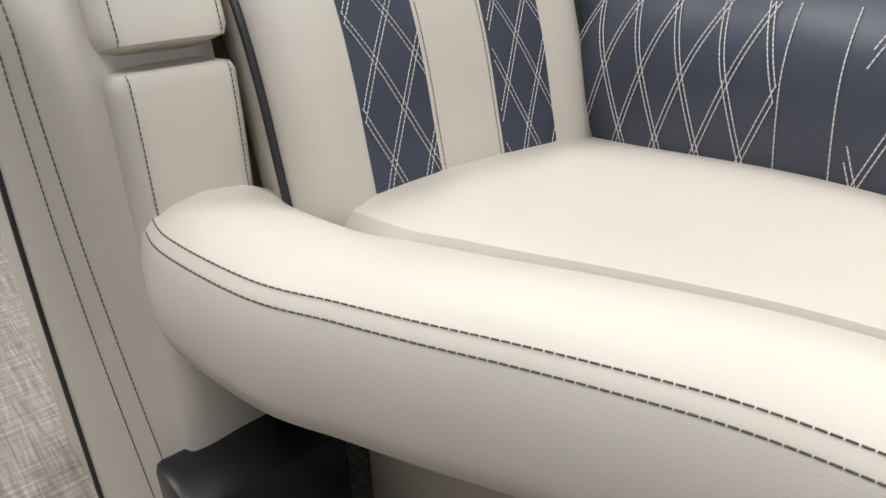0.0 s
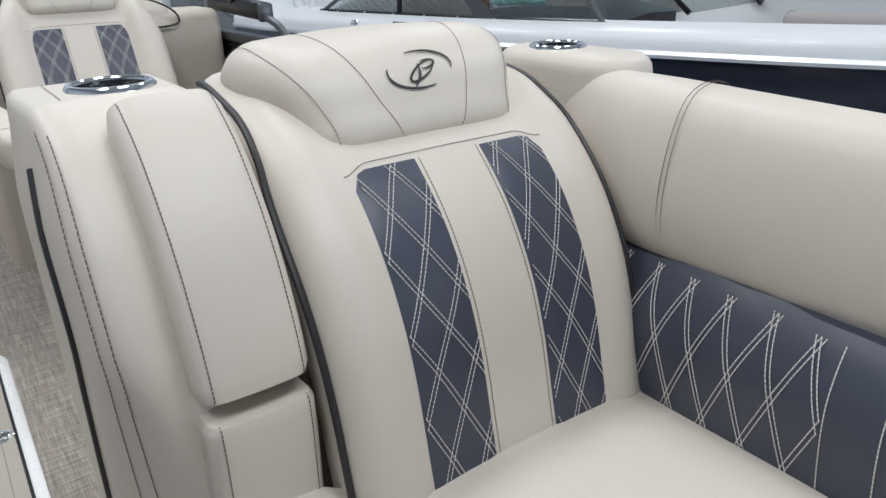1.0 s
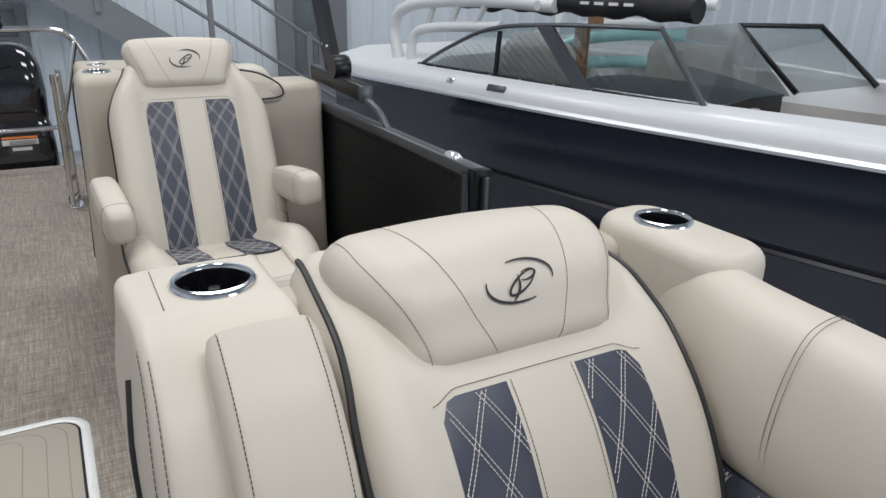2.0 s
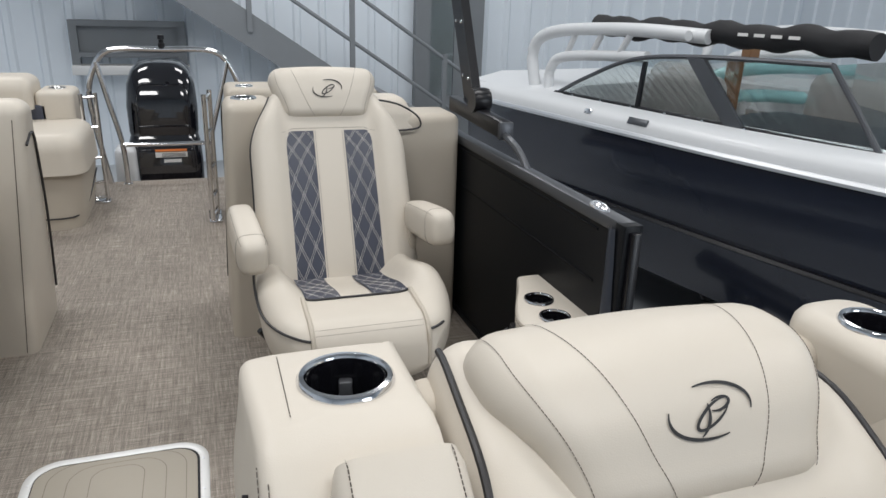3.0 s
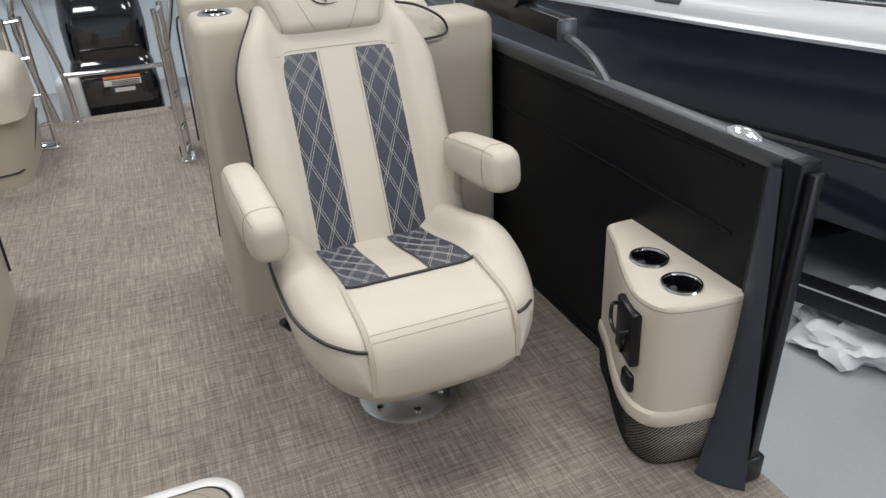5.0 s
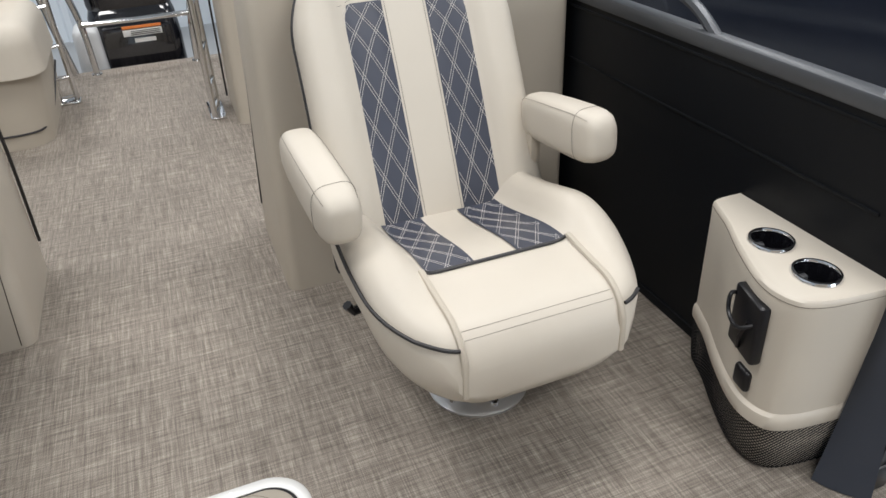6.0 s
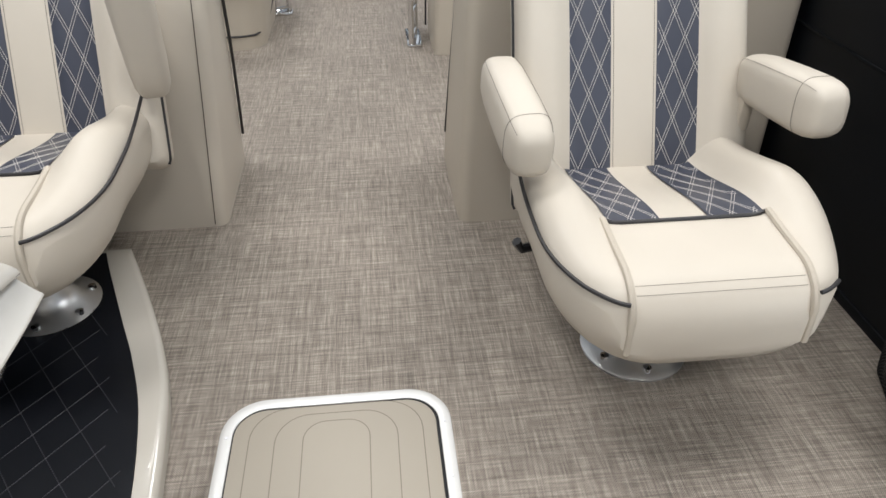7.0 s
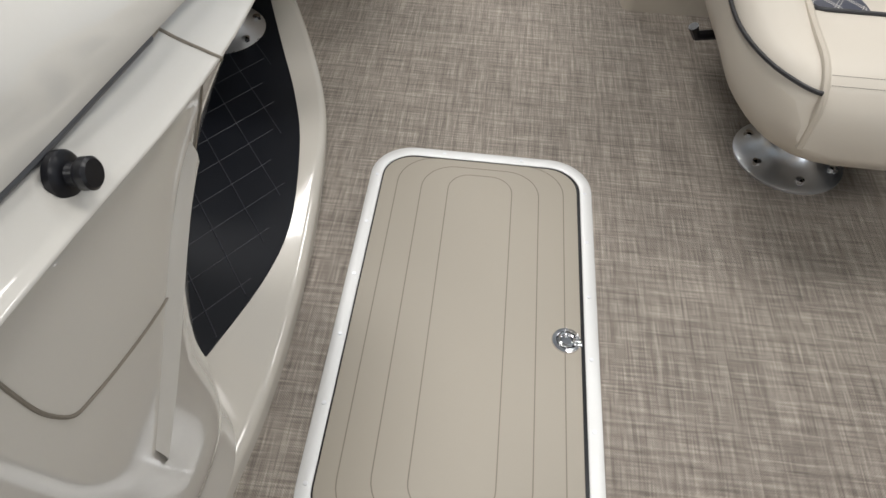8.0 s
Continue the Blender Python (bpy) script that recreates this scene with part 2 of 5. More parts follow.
def rounded(w, d, r, n=6, cx=0.0, cy=0.0):
    """A rounded rectangle, w by d, as a loop of (x, y)."""
    out = []
    for sx, sy, a0 in ((1, 1, 0), (-1, 1, 90), (-1, -1, 180), (1, -1, 270)):
        for k in range(n + 1):
            a = radians(a0 + 90 * k / n)
            out.append((cx + sx * (w / 2 - r) + r * math.cos(a), cy + sy * (d / 2 - r) + r * math.sin(a)))
    return out


def prism(bm, outline, z0, z1, edge=0.0, seg=3):
    """A plate from an outline of (x, y), with a rounded upper edge."""
    cx = sum(p[0] for p in outline) / len(outline)
    cy = sum(p[1] for p in outline) / len(outline)

    def shrunk(d):
        res = []
        n = len(outline)
        for i, p in enumerate(outline):
            a, c = Vector(outline[i - 1]), Vector(outline[(i + 1) % n])
            t = (c - a)
            q = Vector((t.y, -t.x))
            if q.length < 1e-9:
                q = Vector((p[0] - cx, p[1] - cy))
            q.normalize()
            if q.dot(Vector((p[0] - cx, p[1] - cy))) < 0:
                q = -q
            res.append((p[0] - d * q.x, p[1] - d * q.y))
        return res
    loops = [[Vector((x, y, z0)) for x, y in outline]]
    if edge:
        for k in range(seg + 1):
            a = math.pi / 2 * k / seg
            loops.append([Vector((x, y, z1 - edge + edge * math.sin(a))) for x, y in shrunk(edge * (1 - math.cos(a)))])
    else:
        loops.append([Vector((x, y, z1)) for x, y in outline])
    return loft(bm, loops)


class Pad:
    """An upholstered cushion: a spine of (y, z) seen from the side, a width, a thickness and a swelling of its face."""

    def __init__(self, xc, spine, half, thick, swell, edge=0.05, end=0.1):
        self.xc, self.spine, self.half, self.thick, self.swell, self.edge, self.end = xc, spine, half, thick, swell, edge, end

    def at(self, t):
        p = curve([(0, y, z) for y, z in self.spine], t)
        d = curve([(0, y, z) for y, z in self.spine], min(t + 0.01, 1)) - curve([(0, y, z) for y, z in self.spine], max(t - 0.01, 0))
        d.normalize()
        return p, Vector((0, -d.z, d.y))

    def fall(self, t):
        a = abs(2 * t - 1)
        lim = 1 - 2 * self.end
        return 1.0 if a <= lim else math.sqrt(max(0.0, 1 - ((a - lim) / (1 - lim)) ** 2))

    def depth(self, s, t):
        w, e = self.half(t), self.edge
        over = max(0.0, abs(s) - (w - e)) / e
        n = self.swell(s, t) - e * (1 - math.sqrt(max(0.0, 1 - min(1, over) ** 2)))
        k = self.fall(t)
        mid = -self.thick(t) / 2
        return mid + (n - mid) * k

    def on(self, s, t, off=0.0):
        """The point of the face at s metres from its middle line and t of the way up."""
        p, n = self.at(t)
        q = p + n * (self.depth(s, t) + off)
        q.x = self.xc + s
        return q

    def build(self, bm, rows=36, cols=30):
        loops = []
        for i in range(rows + 1):
            t = i / rows
            if i == 0:
                t = 0.003
            if i == rows:
                t = 0.997
            p, n = self.at(t)
            k = self.fall(t)
            w = self.half(t) - (1 - k) * self.edge * 0.8
            th = self.thick(t)
            lp = []
            for j in range(cols + 1):
                s = -w * math.cos(math.pi * j / cols) if j not in (0, cols) else (-w if j == 0 else w)
                q = p + n * self.depth(s * (self.half(t) / w), t)
                q.x = self.xc + s
                lp.append(q)
            r = min(self.edge, th * 0.4)
            back = -th / 2 - th / 2 * k
            for s, d in ((w, back + r), (w - r * 0.3, back + r * 0.3), (w - r, back), (0, back), (-w + r, back), (-w + r * 0.3, back + r * 0.3), (-w, back + r)):
                d2 = min(d, self.depth(w * self.half(t) / w, t) - 0.001) if abs(s) == w else d
                q = p + n * d2
                q.x = self.xc + s
                lp.append(q)
            loops.append(lp)
        return loft(bm, loops)

    def length(self):
        pts = [self.at(i / 60)[0] for i in range(61)]
        return sum((b - a).length for a, b in zip(pts, pts[1:]))


def dashes(bm, pts, face, width=0.00068, dash=0.0044, gap=0.0012):
    """Stitches: short flat threads laid along a line of points, face gives the way up."""
    seg = []
    for a, c in zip(pts, pts[1:]):
        seg.append((a, c, (c - a).length))
    left, run = dash, True
    for a, c, ln in seg:
        pos = 0.0
        if ln < 1e-6:
            continue
        t = (c - a) / ln
        while pos < ln:
            d = min(left, ln - pos)
            if run and d > 0.0004:
                p, q = a + t * pos, a + t * (pos + d)
                side = t.cross(face).normalized() * width
                up = face * 0.0007
                v = [bm.verts.new(x) for x in (p - side, p + up, p + side, q + side, q + up, q - side)]
                bm.faces.new((v[0], v[1], v[4], v[5]))
                bm.faces.new((v[1], v[2], v[3], v[4]))
            pos += d
            left -= d
            if left <= 1e-6:
                run = not run
                left = dash if run else gap
    return bm


def quilt_lines(s0, s1, r0, r1, hw=0.028, hh=0.052, pair=0.0033, phase=0.0):
    """Double diamond lines inside a strip, as pairs of ends in metres (across, up)."""
    out = []
    k = hw / hh
    span = (r1 - r0) * k + (s1 - s0)
    for sign in (1, -1):
        c = -span - 0.2
        while c < span + 0.2:
            for d in (-pair, pair):
                # s = s0 + phase + c + d + sign * k * (r - r0)
                a, b = s0 + phase + c + d, sign * k
                lo, hi = (s0 - a) / b, (s1 - a) / b
                if lo > hi:
                    lo, hi = hi, lo
                lo, hi = max(lo, 0), min(hi, r1 - r0)
                if hi - lo > 0.006:
                    out.append(((a + b * lo, r0 + lo), (a + b * hi, r0 + hi)))
            c += 2 * hw
    return out


def panel_sheet(bm, pt, s0, s1, top, r0, n=8, m=40):
    """A thin upholstered panel: pt(s, r, off) on its cushion, from r0 up to top(s)."""
    grid = []
    for i in range(n + 1):
        s = s0 + (s1 - s0) * i / n
        col = []
        for j in range(m + 1):
            r = r0 + (top(s) - r0) * j / m
            lift = 0.0035 * min(1, 6 * min(i, n - i) / n + 0.15) * min(1, 0.3 + 8 * min(j, m - j) / m)
            col.append(bm.verts.new(pt(s, r, lift)))
        grid.append(col)
    for i in range(n):
        for j in range(m):
            bm.faces.new((grid[i][j], grid[i + 1][j], grid[i + 1][j + 1], grid[i][j + 1]))
    return bm


def drill(ob, x, y, z, r, depth):
    """Cuts a round well into a solid part."""
    bm = lathe(B(), [(r, -depth), (r, 0.06)], (x, y, z), 40)
    me = bpy.data.meshes.new("cutter")
    bm.to_mesh(me)
    bm.free()
    cutter = new("cutter", me)
    mod = ob.modifiers.new("well", "BOOLEAN")
    mod.object, mod.operation, mod.solver, mod.use_self = cutter, "DIFFERENCE", "EXACT", True
    bpy.context.view_layer.update()
    done = bpy.data.meshes.new_from_object(ob.evaluated_get(bpy.context.evaluated_depsgraph_get()))
    ob.modifiers.clear()
    if len(done.polygons) > 20:
        ob.data = done
    bpy.data.objects.remove(cutter)


def cup_holder(root, body, x, y, z, r=0.052):
    """A steel-rimmed cup holder let into the top of a part."""
    if body:
        drill(body, x, y, z, r * 0.84, 0.085)
    ring, well = B(), B()
    lathe(ring, [(r * 0.79, -0.012), (r * 0.80, 0.003), (r * 0.85, 0.0065), (r * 0.94, 0.006), (r, 0.0015), (r, -0.004)], (x, y, z), 48, None, False)
    lathe(well, [(r * 0.81, 0.0015), (r * 0.79, 0.002), (r * 0.77, -0.003), (r * 0.72, -0.075), (r * 0.5, -0.079), (0.001, -0.080)], (x, y, z), 40, None, False)
    a = part("rim", ring, STEEL, root, "polished steel cup holder rim")
    w = part("well", well, CUP, root, "black cup well")
    for k in range(3):
        an = radians(80 + 120 * k)
        px, py = x + r * 0.64 * math.cos(an), y + r * 0.64 * math.sin(an)
        part("grip_tab", box(B(), -0.008, 0.008, -0.007, 0.007, -0.012, 0.010, 0.003, 2, Matrix.Translation((px, py, z - 0.032)) @ pose(0, 0, 0, 0, 0, math.degrees(an) + 90)), TAB, w)
    return a


def arc_stroke(bm, pt, cx, cy, rx, ry, a0, a1, wide, tilt=0.0, off=0.0012, n=22):
    """A tapering curved stroke on a surface, pt(u, v, off)."""
    prev = None
    for i in range(n + 1):
        f = i / n
        a = radians(a0 + (a1 - a0) * f)
        w = wide * math.sin(math.pi * (0.06 + 0.88 * f)) + 0.0004
        pair = []
        for d in (-w, w):
            u, v = (rx + d) * math.cos(a), (ry + d) * math.sin(a)
            u, v = u * math.cos(tilt) - v * math.sin(tilt), u * math.sin(tilt) + v * math.cos(tilt)
            pair.append(bm.verts.new(pt(cx + u, cy + v, off)))
        if prev:
            bm.faces.new((prev[0], prev[1], pair[1], pair[0]))
        prev = pair


def emblem(root, pt):
    """Two swept strokes round an oval flourish, embroidered in black; pt(across, up, off) in metres from its middle."""
    bm = B()
    arc_stroke(bm, pt, 0, 0, 0.053, 0.030, 160, 285, 0.0020, 0.12)
    arc_stroke(bm, pt, 0, 0, 0.053, 0.030, -20, 100, 0.0020, 0.12)
    arc_stroke(bm, pt, 0.002, -0.004, 0.026, 0.0085, 20, 330, 0.0017, 0.55)
    arc_stroke(bm, pt, 0.012, 0.006, 0.014, 0.0065, -150, 120, 0.0015, 0.25)
    arc_stroke(bm, pt, -0.036, 0.002, 0.034, 0.036, -30, 34, 0.0016, -0.45)
    return part("emblem", bm, EMBLEM, root, "black embroidered oval emblem")


def upholstered_back(root, xc, spine, half, thick, r_panel, head_spine, head_half, head_thick, pipe_r=0.0045, flare=1.0, emblem_t=0.6, phase=0.012, lift=0.030, edge=0.045, deep=0.030, tight=1.0, hw=0.025, hh=0.046, outer=False):
    """A seat back with two quilted navy panels, a plain middle strip, side bolsters, piping and a head cushion."""
    def swell(s, t):
        b = step(0.145, 0.20, abs(s)) * lift * (1 - 0.75 * step(0.74, 0.96, t))
        return b + 0.004 * math.cos(s * 30) * 0.2
    pad = Pad(xc, spine, half, thick, swell, edge, 0.06)
    body = part("backrest", pad.build(B(), 44, 34), BEIGE, root)
    ln = pad.length()

    r0, r1 = r_panel

    def pt(s, r, off=0.0):
        return pad.on(s * tight * (1 + (flare - 1) * min(1, max(0, (r1 - r) / (r1 - r0)))), r / ln, off)
    corner = 0.03
    for sgn in (-1, 1):
        lo, hi = 0.053, 0.152

        def top(s, sgn=sgn):
            q = max(0.0, abs(s) - (hi - corner)) / corner
            return r1 - corner * (1 - math.sqrt(max(0, 1 - min(1, q) ** 2)))
        s0, s1 = (lo, hi) if sgn > 0 else (-hi, -lo)
        bm = B()
        panel_sheet(bm, pt, s0, s1, top, r0)
        pn = part("quilted_panel", bm, NAVY, root, "navy quilted vinyl panel")
        st = B()
        for (a, b_), (c, d) in quilt_lines(s0 + 0.002, s1 - 0.002, r0, r1 - 0.004, hw, hh, phase=phase if sgn < 0 else phase + 0.018):
            n = max(3, int((d - b_) / 0.01))
            line = [(a + (c - a) * i / n, b_ + (d - b_) * i / n) for i in range(n + 1)]
            line = [pt(s, r, 0.0042) for s, r in line if r <= top(s) - 0.002]
            if len(line) > 1:
                f = pad.at((b_ + d) / 2 / ln)[1]
                dashes(st, line, f)
        part("stitching", st, THREAD_LIGHT, pn, "pale double diamond stitching")
    # seams beside the middle strip and over the panels
    lines = [[pt(s, r0 + (r1 - r0) * i / 40, 0.001) for i in range(41)] for s in (-0.047, 0.047)]
    lines.append([pt(-0.16 + 0.32 * i / 40, r1 + 0.012 - 0.02 * step(0.12, 0.16, abs(-0.16 + 0.32 * i / 40)), 0.001) for i in range(41)])
    for line in lines:
        part("seam_stitching", dashes(B(), line, pad.at(0.6)[1], 0.0006), THREAD_DARK, body, "brown seam stitching")
    # piping along both sides
    for sgn in (-1, 1):
        line = []
        for i in range(45):
            t = 0.03 + 0.93 * i / 44
            p, n = pad.at(t)
            w = half(t) - (1 - pad.fall(t)) * 0.8 * edge
            q = p + n * (-deep - 0.012 * step(0.7, 1, t))
            q.x = xc + sgn * (w + 0.001)
            if outer and sgn < 0 and t > 0.45:
                q = q + (pad.on(-(half(t) - 0.016), t, 0.002) - q) * step(0.45, 0.8, t)
            if outer and sgn > 0:
                q = pad.on(half(t) - 0.020, min(0.93, t), 0.002)
            line.append(q)
        bm = tube(B(), line, pipe_r, 8)
        part("piping", bm, PIPING, root, "charcoal piping")
    # head cushion
    hp = Pad(xc, head_spine, head_half, head_thick, lambda s, t: 0.012 * math.cos(min(1.5, abs(s) * 7)), 0.045, 0.16)
    head = part("head_cushion", hp.build(B(), 26, 28), BEIGE, root)
    for sgn in (-1, 1):
        for d in (0.0,):
            line = [hp.on(sgn * (0.045 + d + 0.085 * (i / 30) ** 0.8), 0.06 + 0.88 * i / 30, 0.0008) for i in range(31)]
            part("seam_stitching", dashes(B(), line, hp.at(0.5)[1], 0.0005), THREAD_DARK, head, "brown seam stitching")
        line = [hp.on(sgn * (head_half(i / 30) - 0.022), 0.06 + 0.88 * i / 30, 0.0008) for i in range(31)]
        part("seam_stitching", dashes(B(), line, hp.at(0.5)[1], 0.0005), THREAD_DARK, head, "brown seam stitching")
    hl = hp.length()
    emblem(head, lambda u, v, off: hp.on(u + 0.005, emblem_t + v / hl, off + 0.001))
    return pad, hp


# ---------------------------------------------------------------- the showroom
def wall_panelled(name, p0, p1, z0, z1, inward, rib=0.30):
    """A wall of ribbed metal sheets between two points of the plan; the ribs stand proud towards inward."""
    p0, p1, inward = Vector((*p0, 0)), Vector((*p1, 0)), Vector((*inward, 0))
    root = thing(name, "white ribbed metal showroom wall", "wall", (p0.x, p0.y, z0), kind="structure", room=True)
    bm = B()
    d = p1 - p0
    n = int(d.length / rib)
    prof = []
    for i in range(n):
        for f, h in ((0.0, 0.0), (0.60, 0.0), (0.68, 0.028), (0.86, 0.028), (0.94, 0.0)):
            prof.append(p0 + d * ((i + f) / n) + inward * h)
    prof.append(p1)
    outer = [q - inward * 0.08 for q in (p1, p0)]
    lp = prof + outer
    loft(bm, [[v + Vector((0, 0, z)) for v in lp] for z in (z0, z1)])
    part("sheet", bm, WALL, root, smooth=False)
    return root


WX0, WX1, WY0, WY1, WZ = -6.0, 9.0, -6.0, 9.2, 5.2
wall_panelled("wall_stern", (WX0, WY1), (WX1, WY1), FLOOR_Z, WZ, (0, -1))
wall_panelled("wall_far", (WX1, WY1), (WX1, WY0), FLOOR_Z, WZ, (-1, 0))
wall_panelled("wall_bow", (WX1, WY0), (WX0, WY0), FLOOR_Z, WZ, (0, 1))
wall_panelled("wall_near", (WX0, WY0), (WX0, WY1), FLOOR_Z, WZ, (1, 0))
tagged(part("ground", box(B(), WX0 - 0.3, WX1 + 0.3, WY0 - 0.3, WY1 + 0.3, FLOOR_Z - 0.2, FLOOR_Z), CONCRETE, smooth=False), "worn grey concrete showroom floor", "floor", kind="structure").matrix_world = SHOWROOM
tagged(part("ceiling", box(B(), WX0, WX1, WY0, WY1, WZ, WZ + 0.1), CEIL, smooth=False), "white showroom ceiling", "ceiling", kind="structure").matrix_world = SHOWROOM

# stairs on the stern wall
stair = thing("staircase", "grey steel staircase along the ribbed wall", "stairs", (3.2, 8.8, FLOOR_Z), room=True)
sl = Vector((-1.02, 0, 0.66)).normalized()
for yy in (8.10, 9.0):
    a = Vector((3.3, yy, FLOOR_Z - 0.05))
    c = a + sl * 6.2
    q = Vector((sl.z, 0, -sl.x)) * -0.15
    bm = loft(B(), [[p + o for o in (Vector((0, -0.02, 0)) + q, Vector((0, 0.02, 0)) + q, Vector((0, 0.02, 0)) - q, Vector((0, -0.02, 0)) - q)] for p in (a, c)])
    part("stringer", bm, STAIR, stair, smooth=False)
for k in range(17):
    p = Vector((3.1, 0, FLOOR_Z + 0.16)) + Vector((-0.278 * k, 0, 0.18 * k))
    part("tread", box(B(), p.x - 0.15, p.x + 0.13, 8.12, 8.98, p.z - 0.02, p.z + 0.02), STAIR, stair, smooth=False)
for yy in (8.08,):
    for hh in (0.5, 1.0):
        part("handrail", tube(B(), [(3.2, yy, FLOOR_Z + hh + 0.1), (-1.6, yy, FLOOR_Z + hh + 0.1 + 4.8 * 0.647)], 0.021, 10), STAIR, stair)
    for k in range(5):
        x = 2.9 - 1.05 * k
        part("post", box(B(), x - 0.025, x + 0.025, yy - 0.025, yy + 0.025, FLOOR_Z + (3.2 - x) * 0.647, FLOOR_Z + 1.15 + (3.2 - x) * 0.647), STAIR, stair, smooth=False)

# service hatch with dark frame in the stern wall, and a column
win = thing("window_1", "dark framed service window in the ribbed wall", "window", (-0.4, 9.1, 0.3), kind="structure", room=True)
part("pane", box(B(), -0.92, 0.12, 9.08, 9.12, 0.55, 0.82), STAIR, win, smooth=False)
part("window_sill", box(B(), -0.98, 0.2, 8.9, 9.14, 0.32, 0.42, 0.01), ALU, win)
for x0, x1, z0, z1 in ((-0.98, -0.9, 0.42, 0.88), (0.1, 0.18, 0.42, 0.88), (-0.9, 0.1, 0.82, 0.88), (-0.9, 0.1, 0.50, 0.55)):
    part("window_frame", box(B(), x0, x1, 9.0, 9.13, z0, z1), STAIR, win, smooth=False)
door = thing("door_1", "grey steel door with a narrow pane", "door", (3.3, 9.1, FLOOR_Z), kind="structure", room=True)
part("leaf", box(B(), 2.85, 3.75, 9.04, 9.14, FLOOR_Z, FLOOR_Z + 2.1), STAIR, door, smooth=False)
part("pane", box(B(), 3.05, 3.35, 9.02, 9.05, 0.05, 1.2), GLASS, door, smooth=False)

# unseen door, added so the fill lamp has a source behind it
unseen_door_root = thing("unseen_door", "unseen white sectional door added behind the fill lamp", "door", (4.5, -5.9, FLOOR_Z), kind="structure", room=True)
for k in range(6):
    part("panel", box(B(), 2.5, 6.5, -5.93, -5.89, FLOOR_Z + 0.66 * k + 0.01, FLOOR_Z + 0.66 * k + 0.65, 0.008), WALL, unseen_door_root)
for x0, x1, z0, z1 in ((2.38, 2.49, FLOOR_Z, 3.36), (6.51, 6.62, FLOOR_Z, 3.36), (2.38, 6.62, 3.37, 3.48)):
    part("door_frame", box(B(), x0, x1, -5.95, -5.85, z0, z1, 0.006), STAIR, unseen_door_root)

# ---------------------------------------------------------------- the pontoon boat: deck
deck = thing("deck", "taupe woven vinyl boat deck", "deck", (0, 2, -0.1), kind="structure")
part("covering", box(B(), -1.24, 1.24, -2.6, 5.80, -0.06, 0.0, 0.0), DECK, deck, smooth=False)
part("edge_trim", box(B(), -1.27, 1.27, -2.63, 5.83, -0.16, -0.062), RAIL, deck, "charcoal deck edge", smooth=False)
for px in (-0.85, 0.85):
    pt_ = tagged(part("pontoon", lathe(B(), [(0.02, -2.6), (0.18, -2.4), (0.30, -2.0), (0.30, 5.6), (0.02, 5.7)], (0, 0, 0), 28, Matrix.Translation((px, 0, -0.40)) @ pose(0, 0, 0, -90, 0, 0)), BRUSHED), "brushed aluminium pontoon tube under the deck", "pontoon")
    for py in (-1.5, 1.0, 3.5):
        tagged(part("trailer_bunk", box(B(), px - 0.12, px + 0.12, py - 0.1, py + 0.1, GROUND_Z, -0.66, 0.01), STAIR), "low grey support block under a pontoon", "block")

# hatch in the deck
HX, HY, HW, HL = -0.155, 1.893, 0.50, 0.926
hatch = thing("deck_hatch", "beige deck hatch in a white aluminium frame", "hatch", (HX, HY, 0))
outer, inner = rounded(HW, HL, 0.095, 10, HX, HY), rounded(HW - 0.052, HL - 0.052, 0.072, 10, HX, HY)
bm = B()
loft(bm, [[Vector((x, y, z)) for x, y in lp] for lp, z in ((outer, -0.002), (outer, 0.003), (rounded(HW - 0.006, HL - 0.006, 0.092, 10, HX, HY), 0.005), (rounded(HW - 0.046, HL - 0.046, 0.075, 10, HX, HY), 0.005), (inner, 0.003), (inner, -0.002))], True, False)
part("frame", bm, ALU, hatch, "white aluminium frame")
part("gasket", prism(B(), rounded(HW - 0.050, HL - 0.050, 0.073, 10, HX, HY), -0.004, 0.0012), BLACK, hatch, smooth=False)
part("lid", prism(B(), rounded(HW - 0.062, HL - 0.062, 0.068, 10, HX - 0.002, HY), -0.004, 0.004, 0.002), LID, hatch)
# flat rings just above the lid; their dark colour is the grooves' shade
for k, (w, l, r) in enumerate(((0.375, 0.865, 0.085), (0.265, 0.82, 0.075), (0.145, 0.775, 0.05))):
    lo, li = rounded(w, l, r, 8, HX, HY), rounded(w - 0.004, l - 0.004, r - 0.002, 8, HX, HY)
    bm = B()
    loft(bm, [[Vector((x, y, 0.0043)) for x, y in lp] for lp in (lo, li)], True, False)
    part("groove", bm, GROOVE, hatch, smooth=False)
for x in (HX - 0.235, HX + 0.235):
    for k in range(6):
        y = HY - 0.36 + k * 0.144
        part("screw", lathe(B(), [(0.0045, 0.0045), (0.004, 0.006), (0.001, 0.0062)], (x, y, 0), 10), BRUSHED, hatch)
for x in (HX - 0.09, HX + 0.09):
    part("screw", lathe(B(), [(0.0045, 0.0045), (0.004, 0.006), (0.001, 0.0062)], (x, HY + HL / 2 - 0.013, 0), 10), BRUSHED, hatch)
LX, LY = 0.034, 1.857
lt = part("latch", lathe(B(), [(0.028, 0.004), (0.027, 0.0075), (0.020, 0.0085), (0.018, 0.005), (0.002, 0.0045)], (LX, LY, 0), 28), STEEL, hatch, "polished steel turn latch")
part("latch_ring", tube(B(), [(LX + 0.014 * math.cos(a), LY + 0.014 * math.sin(a), 0.0085) for a in (2 * math.pi * k / 20 for k in range(20))] + [(LX + 0.014, LY, 0.0085)], 0.003, 8), STEEL, lt)
part("latch_tongue", box(B(), LX + 0.014, LX + 0.030, LY - 0.012, LY + 0.002, 0.004, 0.010, 0.002), STEEL, lt)


